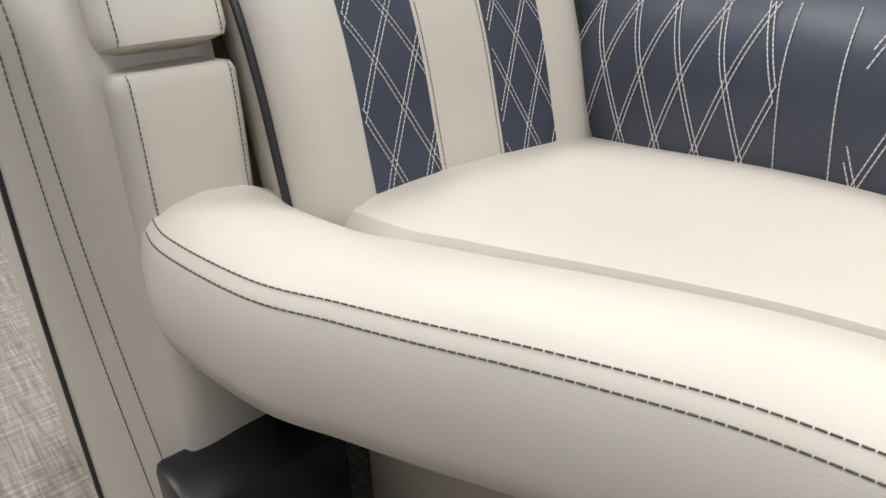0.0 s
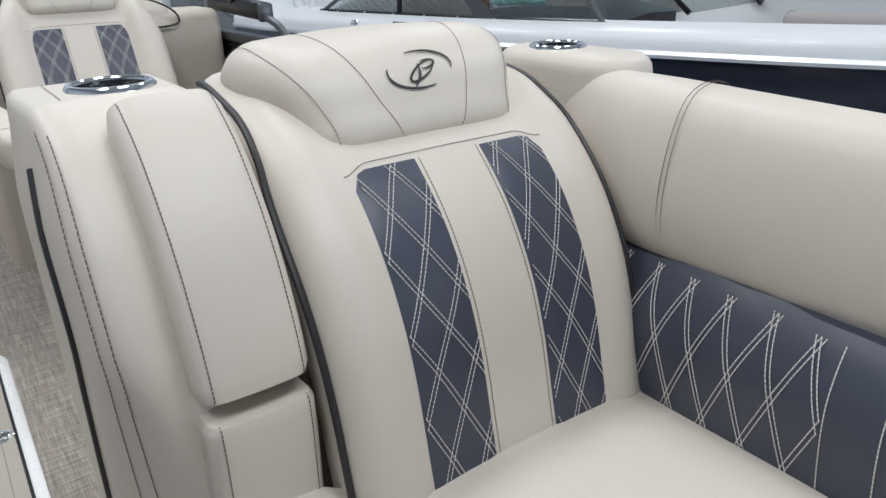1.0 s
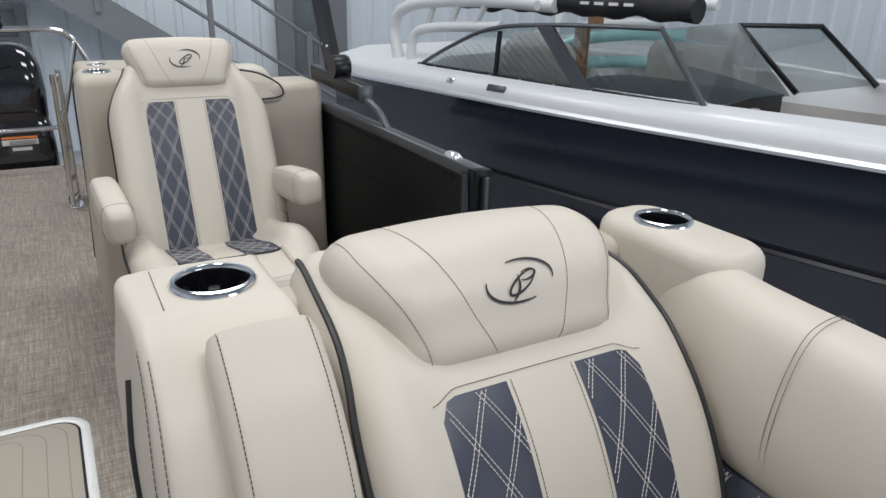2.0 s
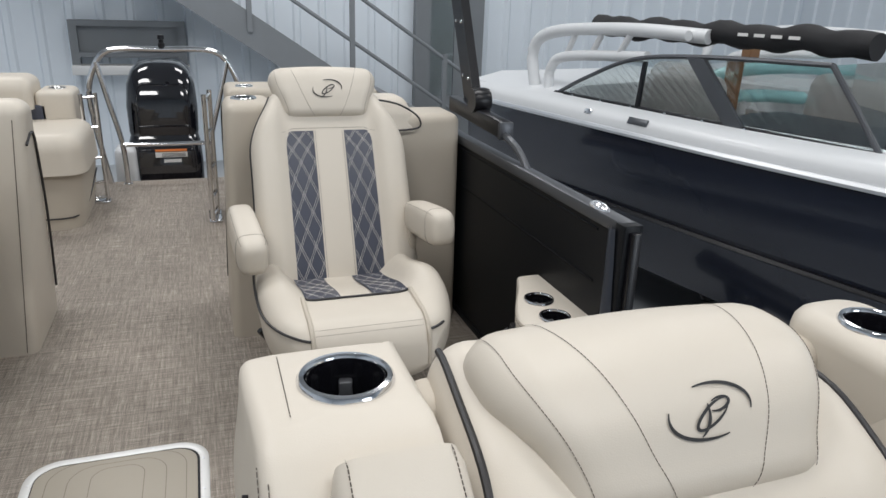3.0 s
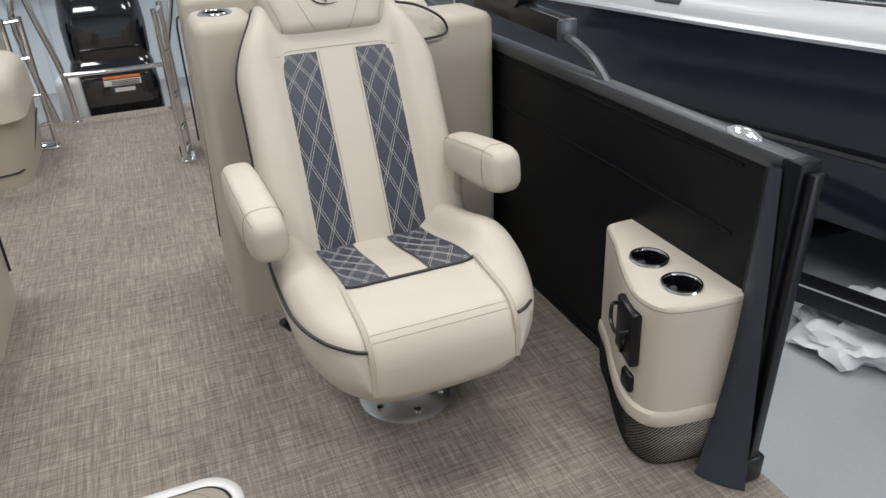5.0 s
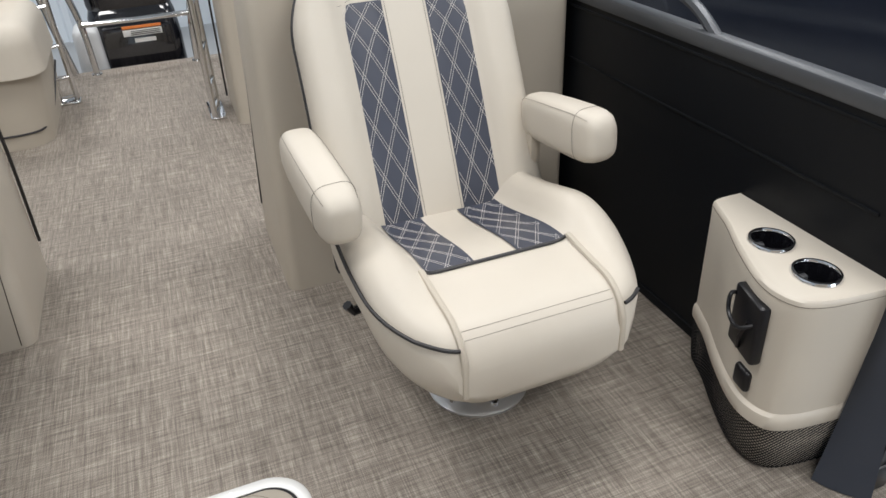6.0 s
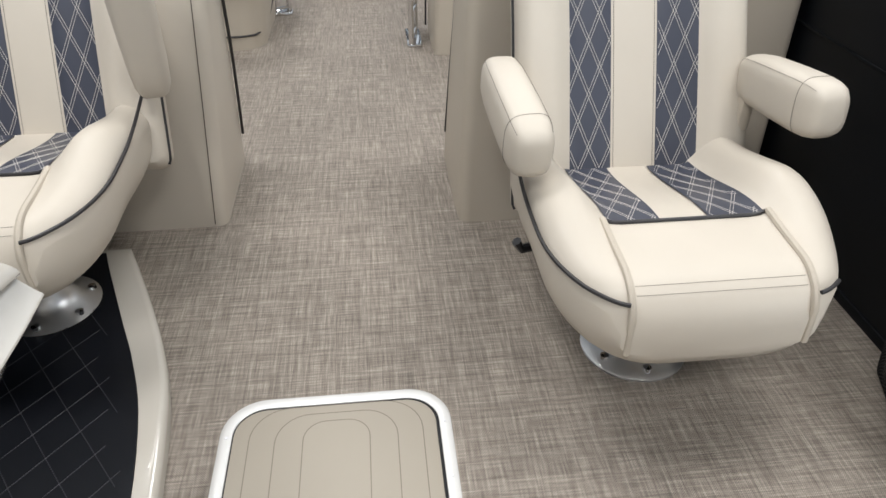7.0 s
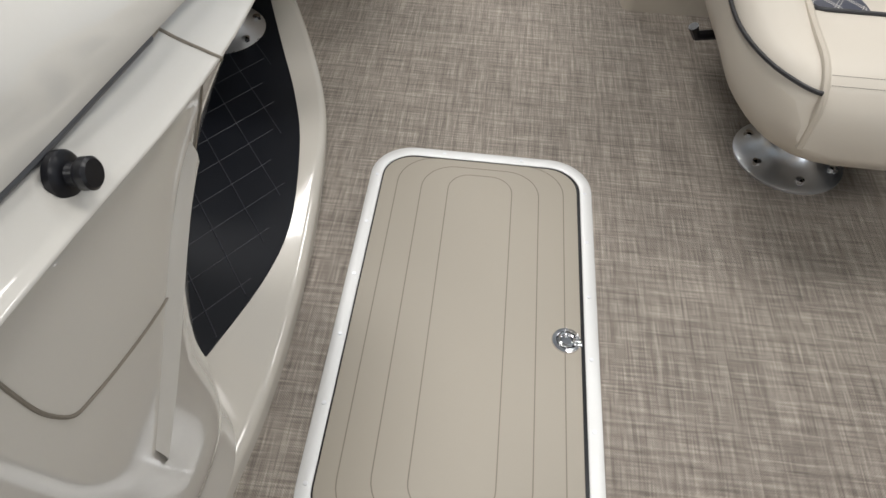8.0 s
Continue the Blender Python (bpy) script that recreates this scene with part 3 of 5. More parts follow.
# ---------------------------------------------------------------- captain's chair
def captains_chair(x, y, label, lift=0.0, arm_up=False):
    root = thing("captains_chair", label, "chair", (x, y, -lift), "captain's chairs")
    # pedestal
    ped = B()
    lathe(ped, [(0.128, -lift), (0.128, 0.005 - lift), (0.120, 0.010 - lift), (0.075, 0.030 - lift), (0.055, 0.060 - lift), (0.048, 0.26)], (x, y, 0), 48)
    pd = part("pedestal", ped, BRUSHED, root, "brushed aluminium pedestal")
    for k in range(6):
        a = radians(30 + 60 * k)
        part("bolt", lathe(B(), [(0.011, 0.009), (0.010, 0.018), (0.004, 0.020)], (x + 0.102 * math.cos(a), y + 0.102 * math.sin(a), 0.006 - lift), 12), STEEL, pd)
    part("swivel_plate", box(B(), x - 0.15, x + 0.15, y - 0.15, y + 0.15, 0.205, 0.25, 0.01), BLACK, root)
    part("slide_lever", tube(B(), [(x - 0.20, y + 0.13, 0.235), (x - 0.272, y + 0.115, 0.232), (x - 0.286, y + 0.11, 0.258)], 0.012, 8), BLACK, root, "black slide lever")

    # seat: rows from the back to the front, each a closed outline
    YB, YF = y + 0.25, y - 0.335

    def width(f):
        return 0.282 + 0.016 * math.sin(math.pi * min(1, f * 1.1)) - 0.075 * max(0, (f - 0.62) / 0.38) ** 2.2

    def top(sx, f):
        base = 0.374 + 0.070 * step(0.0, 0.66, f) - 0.006 * step(0.8, 1.0, f)
        bol = 0.070 * step(0.14, 0.225, abs(sx)) * (1 - 0.97 * step(0.40, 0.86, f))
        return base + bol

    def seat_pt(sx, f, off=0.0):
        yy = YB + (YF - YB) * f
        w = width(f)
        e = 0.06
        over = min(1, max(0, abs(sx) - (w - e)) / e)
        z = top(sx, f) - e * (1 - math.sqrt(1 - over ** 2))
        u = max(0, (f - 0.86) / 0.14)
        z -= 0.075 * (1 - math.sqrt(max(0, 1 - u * u)))
        return Vector((x + sx, yy, z + off))
    loops = []
    N, C = 30, 34
    for i in range(N + 1):
        f = i / N
        w = width(f) * (1 - 0.10 * max(0, (f - 0.86) / 0.14) ** 2.5)
        lp = [seat_pt(-w * math.cos(math.pi * j / C) if 0 < j < C else (-w if j == 0 else w), f) for j in range(C + 1)]
        u = max(0, (f - 0.86) / 0.14)
        rise = 1 - math.sqrt(max(0, 1 - u * u))
        low = 0.234 + 0.055 * rise
        yy = lp[0].y
        zs = lp[0].z - 0.012
        for k in range(1, 18):
            q = math.pi * k / 18
            cx = math.copysign(abs(math.cos(q)) ** 0.45, math.cos(q))
            lp.append(Vector((x + (w + 0.002) * cx * (1 - 0.06 * math.sin(q)), yy, zs - (zs - low) * abs(math.sin(q)) ** 0.75)))
        loops.append(lp)
    seat = part("seat", loft(B(), loops), BEIGE, root)
    for sgn in (-1, 1):
        bm = B()
        grid = []
        for i in range(9):
            col = []
            for j in range(19):
                f = 0.04 + (0.615 - 0.04) * j / 18
                s = sgn * (0.050 + (0.105 + 0.012 * f) * i / 8)
                col.append(bm.verts.new(seat_pt(s, f, 0.0035)))
            grid.append(col)
        for i in range(8):
            for j in range(18):
                bm.faces.new((grid[i][j], grid[i + 1][j], grid[i + 1][j + 1], grid[i][j + 1]))
        pn = part("quilted_panel", bm, NAVY, root, "navy quilted vinyl panel")
        st = B()
        depth = (YB - YF)
        for (a, b_), (c, d) in quilt_lines(0.056 if sgn > 0 else -0.155, 0.155 if sgn > 0 else -0.056, 0.045 * depth, 0.61 * depth, 0.025, 0.046):
            n = max(3, int((d - b_) / 0.01))
            dashes(st, [seat_pt(a + (c - a) * i / n, (b_ + (d - b_) * i / n) / depth, 0.0042) for i in range(n + 1)], Vector((0, 0, 1)))
        part("stitching", st, THREAD_LIGHT, pn, "pale double diamond stitching")
    # piping across the seat and round its sides, and the seam of the front roll
    part("piping", tube(B(), [seat_pt(-0.166 + 0.332 * i / 20, 0.62, 0.003) for i in range(21)], 0.0042, 8), PIPING, root, "charcoal piping")
    for sgn in (-1, 1):
        line = []
        for i in range(25 if sgn < 0 or arm_up else 0):
            f = 0.02 + 0.88 * i / 24
            w = width(f)
            line.append(Vector((x + sgn * (w + 0.003), YB + (YF - YB) * f, 0.450 - 0.026 * step(0.3, 0.95, f) + 0.030 * (1 - step(0, 0.5, f)))))
        wl = width(0.9)
        for k in range(1 if sgn < 0 or arm_up else 3, 9):
            q = k / 8
            f = 0.90 + 0.070 * math.sin(q * math.pi / 2)
            line.append(Vector((x + sgn * (wl - (wl - 0.176) * q + 0.003 * (1 - q)), YB + (YF - YB) * f - 0.008 * q, 0.424 - 0.010 * q)))
        part("piping", tube(B(), line, 0.0042, 8), PIPING, root, "charcoal piping")
        # gusset beside the front roll
        gus = []
        for i in range(20):
            f = 0.62 + 0.38 * i / 19
            gus.append(seat_pt(sgn * 0.170, min(f, 0.995), 0.002))
        gus += [Vector((x + sgn * 0.171, YF + 0.002, z)) for z in (0.325, 0.305)]
        part("gusset", tube(B(), gus, 0.0075, 8), BEIGE_SHADED, root)
    for f in (0.93, 0.955):
        part("seam_stitching", dashes(B(), [seat_pt(-0.16 + 0.32 * i / 24, f, 0.001) for i in range(25)], Vector((0, -0.5, 0.86)), 0.00045), THREAD_DARK, seat, "brown seam stitching")

    # back
    spine = [(y + 0.190, 0.277), (y + 0.231, 0.368), (y + 0.290, 0.505), (y + 0.352, 0.645), (y + 0.415, 0.775), (y + 0.457, 0.858), (y + 0.497, 0.938), (y + 0.528, 1.000)]
    upholstered_back(root, x + 0.018, spine,
                     lambda t: 0.292 - 0.012 * step(0.0, 0.55, t) - 0.085 * step(0.55, 1.0, t) ** 1.5,
                     lambda t: 0.115, (0.07, 0.575),
                     [(y + 0.474, 0.905), (y + 0.488, 0.955), (y + 0.510, 1.008), (y + 0.548, 1.056), (y + 0.61, 1.070)],
                     lambda t: 0.158 + 0.040 * step(0, 0.75, t), lambda t: 0.085, flare=1.0, tight=1.05, emblem_t=0.47)
    # arms: rounded pads that swing up and down on short brackets
    right = (Vector((x + 0.325, y + 0.20, 0.500)), Vector((x + 0.350, y + 0.09, 0.875))) if arm_up else (Vector((x + 0.300, y + 0.30, 0.572)), Vector((x + 0.318, y - 0.01, 0.606)))
    for sgn, a, c in ((-1, Vector((x - 0.322, y + 0.27, 0.612)), Vector((x - 0.298, y - 0.05, 0.560))), (1, *right)):
        d = (c - a).normalized()
        sx = d.cross(Vector((0, 0, 1))).normalized()
        up = sx.cross(d).normalized()

        def arm_loop(f, hw, hh, more=0.0, a=a, c=c, sx=sx, up=up):
            p = a + (c - a) * f
            return [p + sx * (hw + more) * math.copysign(abs(math.cos(q)) ** 0.6, math.cos(q)) + up * (hh + more) * math.copysign(abs(math.sin(q)) ** 0.6, math.sin(q)) for q in (2 * math.pi * k / 32 for k in range(32))]
        rows = [(0.0, 0.034, 0.042), (0.06, 0.042, 0.053), (0.2, 0.046, 0.059), (0.5, 0.048, 0.062), (0.74, 0.048, 0.063), (0.86, 0.047, 0.061), (0.93, 0.043, 0.056), (0.98, 0.035, 0.045), (1.0, 0.022, 0.030)]
        arm = part("armrest", loft(B(), [arm_loop(*r) for r in rows]), BEIGE, root)
        for k in (4, 12):
            line = [arm_loop(*r, 0.0008)[k] for r in rows[:7]]
            part("seam_stitching", dashes(B(), [curve(line, i / 30) for i in range(31)], up, 0.0006), THREAD_DARK, arm)
        line = arm_loop(0.80, 0.0485, 0.0633)
        part("seam_stitching", dashes(B(), line + line[:1], -d, 0.0006), THREAD_DARK, arm)
        part("arm_bracket", box(B(), x + sgn * 0.282 - 0.016, x + sgn * 0.282 + 0.016, y + 0.24, y + 0.33, 0.45, 0.60, 0.010), BEIGE_SHADED, root)
    return root


chair = captains_chair(0.570, 2.45, "beige vinyl captain's chair with navy quilted panels")
helm_chair = captains_chair(-0.885, 2.70, "raised beige helm chair with navy quilted panels on black mat", 0.0, True)
helm_chair.location.z = 0.04

# ---------------------------------------------------------------- bow lounge
lounge = thing("chaise_lounge", "beige vinyl bow chaise with navy quilted back panels", "lounge seat", (0.6, 0.6, 0))
LSP = [(0.620, 0.40), (0.642, 0.50), (0.664, 0.60), (0.692, 0.68), (0.738, 0.76), (0.800, 0.828), (0.850, 0.862), (0.920, 0.893), (1.03, 0.913), (1.13, 0.922)]
lpad, lhead = upholstered_back(lounge, 0.632, LSP,
                               lambda t: 0.252 - 0.02 * step(0.75, 1.0, t), lambda t: 0.13, (0.03, 0.458),
                               [(0.822, 0.838), (0.850, 0.880), (0.878, 0.924), (0.925, 0.955), (0.99, 0.965), (1.08, 0.950)],
                               lambda t: 0.160 + 0.052 * step(0, 0.75, t), lambda t: 0.10, flare=1.02, emblem_t=0.38, phase=0.02, lift=0.012, edge=0.055, deep=0.024, pipe_r=0.005, tight=1.0, hw=0.028, hh=0.052, outer=True)

# arm box beside the aisle: sections by height, outer edge set back, two pads on the inner face
Y_IN = [(0.745, 0.0), (0.738, 0.15), (0.728, 0.30), (0.735, 0.45), (0.733, 0.60), (0.745, 0.68), (0.785, 0.78), (0.845, 0.86), (0.905, 0.905), (0.955, 0.926)]
Y_OUT = [(0.80, 0.0), (0.815, 0.15), (0.825, 0.30), (0.818, 0.45), (0.790, 0.60), (0.770, 0.68), (0.800, 0.78), (0.855, 0.86), (0.915, 0.905), (0.960, 0.926)]


def y_at(table, z):
    lo, hi = 0.0, 1.0
    pts = [(0, a, b) for a, b in table]
    for _ in range(24):
        mid = (lo + hi) / 2
        if curve(pts, mid).z < z:
            lo = mid
        else:
            hi = mid
    return curve(pts, lo).y


def side_x(z):
    """The aisle face of the arm box."""
    return 0.158 + 0.014 * step(0.78, 0.92, z)


def seam_x(z):
    """The stitched front corner, which draws in towards the floor."""
    return 0.176 + 0.006 * step(0.78, 0.92, z) + 0.065 * max(0.0, 0.70 - z)


def arm_section(z, ins=0.0):
    yi, yo = y_at(Y_IN, min(z, 0.9255)), y_at(Y_OUT, min(z, 0.9255))
    xs, xc = side_x(z), seam_x(z)
    keys = [(0.360 - ins, 1.10), (0.358 - ins, 1.116 - ins), (0.31, 1.120 - ins), (0.22, 1.120 - ins), (xs + 0.012 + ins, 1.116 - ins), (xs + ins, 1.10), (xs + ins, (1.10 + yo) / 2 + 0.04), (xs + 0.003 + ins, yo + 0.075 + ins), (xc + ins, yo + ins), (xc + 0.026, (yi + yo) / 2 - 0.012 + ins), (0.250, yi + ins), (0.31, yi + 0.004 + ins), (0.357 - ins, yi + 0.010 + ins), (0.360 - ins, yi + 0.05)]
    n = len(keys)
    out = []
    for k in range(56):
        f = k / 56 * n
        i = int(f)
        u = f - i
        p = [Vector(keys[(i + d) % n]) for d in (-1, 0, 1, 2)]
        q = 0.5 * (2 * p[1] + (p[2] - p[0]) * u + (2 * p[0] - 5 * p[1] + 4 * p[2] - p[3]) * u * u + (3 * p[1] - p[0] - 3 * p[2] + p[3]) * u ** 3)
        out.append(Vector((q.x, q.y, z)))
    return out


secs = [arm_section(0.912 * k / 34) for k in range(35)]
secs += [arm_section(0.912 + 0.0155 * math.sin(a), 0.016 * (1 - math.cos(a))) for a in (0.4, 0.8, 1.2, 1.57)]
CUP1 = Vector((0.283, 1.032, 0.9275))
hole = []
for v in secs[-1]:
    d = (v - CUP1).to_2d().normalized() * 0.0545 * 0.84
    hole.append(Vector((CUP1.x + d.x, CUP1.y + d.y, CUP1.z - 0.0008)))
half_way = [(a + c) / 2 for a, c in zip(secs[-1], hole)]
armbox = part("arm_box", loft(B(), secs + [half_way, hole, [v - Vector((0, 0, 0.08)) for v in hole]], True, False), BEIGE, lounge)


def skin_line(k, out, z0, z1, n=60):
    """A line up the arm box at one place of its section, lifted by out."""
    pts = []
    for i in range(n + 1):
        z = z0 + (z1 - z0) * i / n
        sec = arm_section(z)
        t = (sec[k + 1] - sec[k - 1]).normalized()
        q = Vector((-t.y, t.x, 0))
        if q.x > 0:
            q = -q
        pts.append(sec[k] + q * out)
    return pts


for k in (31, 33):
    part("seam_stitching", dashes(B(), skin_line(k, 0.0012, 0.02, 0.905), Vector((-0.7, -0.7, 0.1)), 0.0009, 0.006, 0.0015), THREAD_DARK, armbox, "brown seam stitching")
for dx in (0.009, 0.019):
    part("seam_stitching", dashes(B(), [Vector((0.196 + dx, 0.970 + 0.13 * k / 12, 0.9283 - 0.004 * (dx < 0.01))) for k in range(13)], Vector((0, 0, 1)), 0.0006), THREAD_DARK, armbox, "brown seam stitching")
part("piping", tube(B(), skin_line(27, 0.001, 0.0, 0.86, 40), 0.0045, 8), PIPING, lounge, "charcoal piping")
for z0, z1 in ((0.634, 0.908), (0.40, 0.624)):
    sp = [(y_at(Y_IN, z0 + (z1 - z0) * k / 6), z0 + (z1 - z0) * k / 6) for k in range(7)]
    ap = Pad(0.303, sp, lambda t: 0.063 - 0.016 * max(0.0, (abs(2 * t - 1) - 0.86) / 0.14) ** 2, lambda t: 0.05, lambda s, t: 0.046 - 1.2 * s * s, 0.020, 0.045)
    pd = part("arm_pad", ap.build(B(), 28, 18), BEIGE, lounge)
    for sx in (-0.050, 0.050):
        part("seam_stitching", dashes(B(), [ap.on(sx, 0.03 + 0.94 * i / 40, 0.0006) for i in range(41)], Vector((0, -0.8, 0.5)), 0.0007), THREAD_DARK, pd, "brown seam stitching")
cup_holder(lounge, None, *CUP1, 0.0545)

# seat of the lounge: its aisle edge swings inwards towards the bow
EDGE = [(0.246, 0.72), (0.232, 0.64), (0.248, 0.50), (0.280, 0.415), (0.308, 0.345), (0.334, 0.285), (0.358, 0.225), (0.384, 0.15), (0.398, 0.075), (0.410, -0.05), (0.418, -0.3), (0.418, -1.3)]


def edge_at(f):
    return curve([(a, b, 0) for a, b in EDGE], f)


def edge_out(f):
    d = edge_at(min(1, f + 0.01)) - edge_at(max(0, f - 0.01))
    return Vector((d.y, -d.x, 0)).normalized() if d.y > 0 else Vector((d.y, -d.x, 0)).normalized()


loops = []
NS = 80
for i in range(NS + 1):
    f = i / NS
    p = edge_at(f)
    o = edge_out(f)
    wide = 0.165
    k = min(1, (0.02 + f) / 0.05)
    lp = []
    for w, z in ((0.06, 0.385), (0.012, 0.392), (-0.006, 0.408), (-0.014, 0.435), (-0.012, 0.48), (-0.004, 0.511), (0.0015, 0.521), (0.010, 0.530), (0.030, 0.540), (0.06, 0.546), (wide * 0.62, 0.541), (wide * 0.82, 0.526), (wide * 0.95, 0.505), (wide, 0.47), (wide, 0.42)):
        lp.append(Vector((p.x - o.x * w, p.y - o.y * w, z - 0.048)))
    loops.append(lp)
front = part("front_roll", loft(B(), loops), BEIGE, lounge)
for w, z in ((-0.0005, 0.4695), (0.0085, 0.4815)):
    line = []
    for i in range(4, 100):
        f = i / 100
        p, o = edge_at(f), edge_out(f)
        line.append(Vector((p.x - o.x * (w - 0.0008), p.y - o.y * (w - 0.0008), z + 0.0008)))
    part("seam_stitching", dashes(B(), line, Vector((-0.7, -0.2, 0.7)), 0.0008, 0.0065, 0.0012), THREAD_DARK, front, "brown seam stitching")
gl_ = []
for i in range(3, 95):
    f = i / 100
    p, o = edge_at(f), edge_out(f)
    wide = 0.165 + 0.003
    gl_.append(Vector((p.x - o.x * wide, p.y - o.y * wide, 0.447)))
part("groove_welt", tube(B(), gl_, 0.0045, 6), PIPING, lounge)
loops = []
for i in range(NS + 1):
    f = i / NS
    p, o = edge_at(f), edge_out(f)
    wide = 0.165 + 0.006
    x0 = p.x - o.x * wide
    y0 = p.y - o.y * wide
    y1 = 0.69 - 2.0 * f if f < 0.4 else y0
    lp = []
    x1, yr = 0.900, 0.70 + (y0 - 0.70) * 1.0
    for j in range(17):
        u = j / 16
        z = 0.438 + 0.022 * math.sin(math.pi * u) ** 0.7 + 0.012 * (1 - step(0, 0.7, u)) + 0.024 * step(0.25, 0.9, u) * (1 - step(0.25, 0.66, y0))
        e = min(u, 1 - u) * (x1 - x0)
        if e < 0.03:
            z -= 0.03 - math.sqrt(0.0009 - (0.03 - e) ** 2)
        lp.append(Vector((x0 + (x1 - x0) * u, y0 + (0.675 - 0.62 + 0.0) * step(0.0, 0.6, u) * (1 - f) ** 4, z)))
    lp += [Vector((x1, lp[-1].y, 0.37)), Vector((x0, lp[0].y, 0.37))]
    loops.append(lp)
cush = part("seat_cushion", loft(B(), loops), BEIGE, lounge)
part("seat_base", box(B(), 0.445, 1.04, -1.3, 0.66, 0.0, 0.37, 0.01), BEIGE_SHADED, lounge, "beige seat base")
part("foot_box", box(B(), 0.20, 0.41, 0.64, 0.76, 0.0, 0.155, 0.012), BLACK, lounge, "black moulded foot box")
part("side_skirt", box(B(), 0.22, 0.372, 0.80, 1.0, 0.0, 0.45, 0.01), BEIGE_SHADED, lounge)
part("rear_panel", box(B(), 0.362, 1.03, 1.03, 1.118, 0.0, 0.875, 0.03, 4), BEIGE_SHADED, lounge)

# side wall of the lounge: quilted navy panel, a bolster above, cup holder behind
side = thing("side_coaming", "beige bolster over a navy quilted side panel", "boat side", (1.0, 0, 0))
SX = 0.862


def panel_x(yy, z):
    """The quilted side leans in a little towards the bow and rolls back at its upper edge."""
    return SX + 0.10 * min(0.3, max(-0.6, yy - 0.62)) - 0.012 * math.sin(math.pi * min(1, max(0, (z - 0.40) / 0.26))) + 0.040 * max(0.0, (z - 0.56) / 0.10) ** 2


loops = []
for k in range(47):
    yy = -1.5 + 0.05 * k
    dent = 0.004 * math.sin(yy * 31) + 0.003 * math.sin(yy * 57 + 1)
    loops.append([Vector((panel_x(yy, z) + dent * step(0.56, 0.66, z), yy, z)) for z in (0.38, 0.42, 0.46, 0.50, 0.54, 0.57, 0.60, 0.63, 0.65, 0.66)] + [Vector((SX + 0.12, yy, 0.66)), Vector((SX + 0.12, yy, 0.38))])
wallp = part("navy_panel", loft(B(), loops), NAVY, side, "navy vinyl side panel")
st = B()


def side_stitch(a, b_, c, d, n=16):
    pts = []
    for i in range(n + 1):
        z = b_ + (d - b_) * i / n
        yy = a + (c - a) * i / n
        dent = 0.004 * math.sin(yy * 31) + 0.003 * math.sin(yy * 57 + 1)
        pts.append(Vector((panel_x(yy, z) + dent * step(0.56, 0.66, z) - 0.0012, yy, z)))
    dashes(st, pts, Vector((-1, 0, 0.2)), 0.0008, 0.0055, 0.0009)


for (a, b_), (c, d) in quilt_lines(0.355, 0.74, 0.39, 0.648, 0.031, 0.083):
    side_stitch(a, b_, c, d)
for (a, b_), (c, d) in quilt_lines(-0.35, 0.268, 0.39, 0.648, 0.031, 0.083):
    side_stitch(a, b_, c, d)
for yy in (0.275, 0.338):
    side_stitch(yy, 0.40, yy + 0.02, 0.648)
part("stitching", st, THREAD_LIGHT, wallp, "pale double diamond stitching")


def bolster_loop(yy, zc=0.775, s=1.0, dx=0.0):
    pts = [(-0.095, -0.09), (-0.105, -0.02), (-0.090, 0.06), (-0.060, 0.115), (-0.010, 0.130), (0.030, 0.115), (0.055, 0.06), (0.06, -0.03), (0.05, -0.10), (0.0, -0.118), (-0.07, -0.115)]
    n = 44
    out = []
    for k in range(n):
        f = k / n * len(pts)
        i = int(f)
        u = f - i
        p = [Vector(pts[(i + d) % len(pts)]) for d in (-1, 0, 1, 2)]
        q = 0.5 * (2 * p[1] + (p[2] - p[0]) * u + (2 * p[0] - 5 * p[1] + 4 * p[2] - p[3]) * u * u + (3 * p[1] - p[0] - 3 * p[2] + p[3]) * u ** 3)
        out.append(Vector((0.985 + dx + q.x * s, yy, zc - 0.030 + q.y * s)))
    return out


rows = [(-1.5, 0.78, 1.0)] + [(-1.2 + 0.2 * k, 0.782, 1.0) for k in range(8)] + [(0.40, 0.785, 1.0), (0.55, 0.79, 1.0), (0.70, 0.795, 1.0), (0.76, 0.797, 0.975), (0.82, 0.800, 0.92), (0.88, 0.803, 0.86), (0.93, 0.803, 0.82)]
bol = part("bolster", loft(B(), [bolster_loop(a, z, s, 0.35 * (1 - s)) for a, z, s in rows]), BEIGE, side)
for dy in (0.0, 0.008):
    lp = bolster_loop(0.637 + dy, 0.797, 1.004)
    part("seam_stitching", dashes(B(), [lp[k] for k in range(0, 30)], Vector((0, 1, 0)), 0.0009), THREAD_DARK, bol, "brown seam stitching")
bm = prism(B(), rounded(0.150, 0.30, 0.06, 8, 1.045, 0.975), 0.55, 0.908, 0.03, 4)
cblock = part("corner_block", bm, BEIGE, side)
cup_holder(side, cblock, 1.046, 1.014, 0.9075, 0.052)

# ---------------------------------------------------------------- fence, gate post, caddy
def fence_run(name, x, y0, y1, z1, label):
    root = thing(name, label, "fence", (x, y0, 0))
    part("panel", box(B(), x, x + 0.02, y0 + 0.02, y1, 0.015, z1 - 0.03), FENCE, root, smooth=False)
    part("top_rail", box(B(), x - 0.008, x + 0.04, y0, y1, z1 - 0.035, z1, 0.006), RAIL, root, "charcoal top rail")
    part("bottom_rail", box(B(), x - 0.006, x + 0.04, y0, y1, 0.0, 0.03, 0.005), FENCE, root)
    for z in (z1 - 0.052, z1 - 0.20):
        part("crease", box(B(), x - 0.004, x + 0.001, y0 + 0.12, y1 - 0.3, z - 0.004, z + 0.004, 0.002), FENCE, root)
    return root


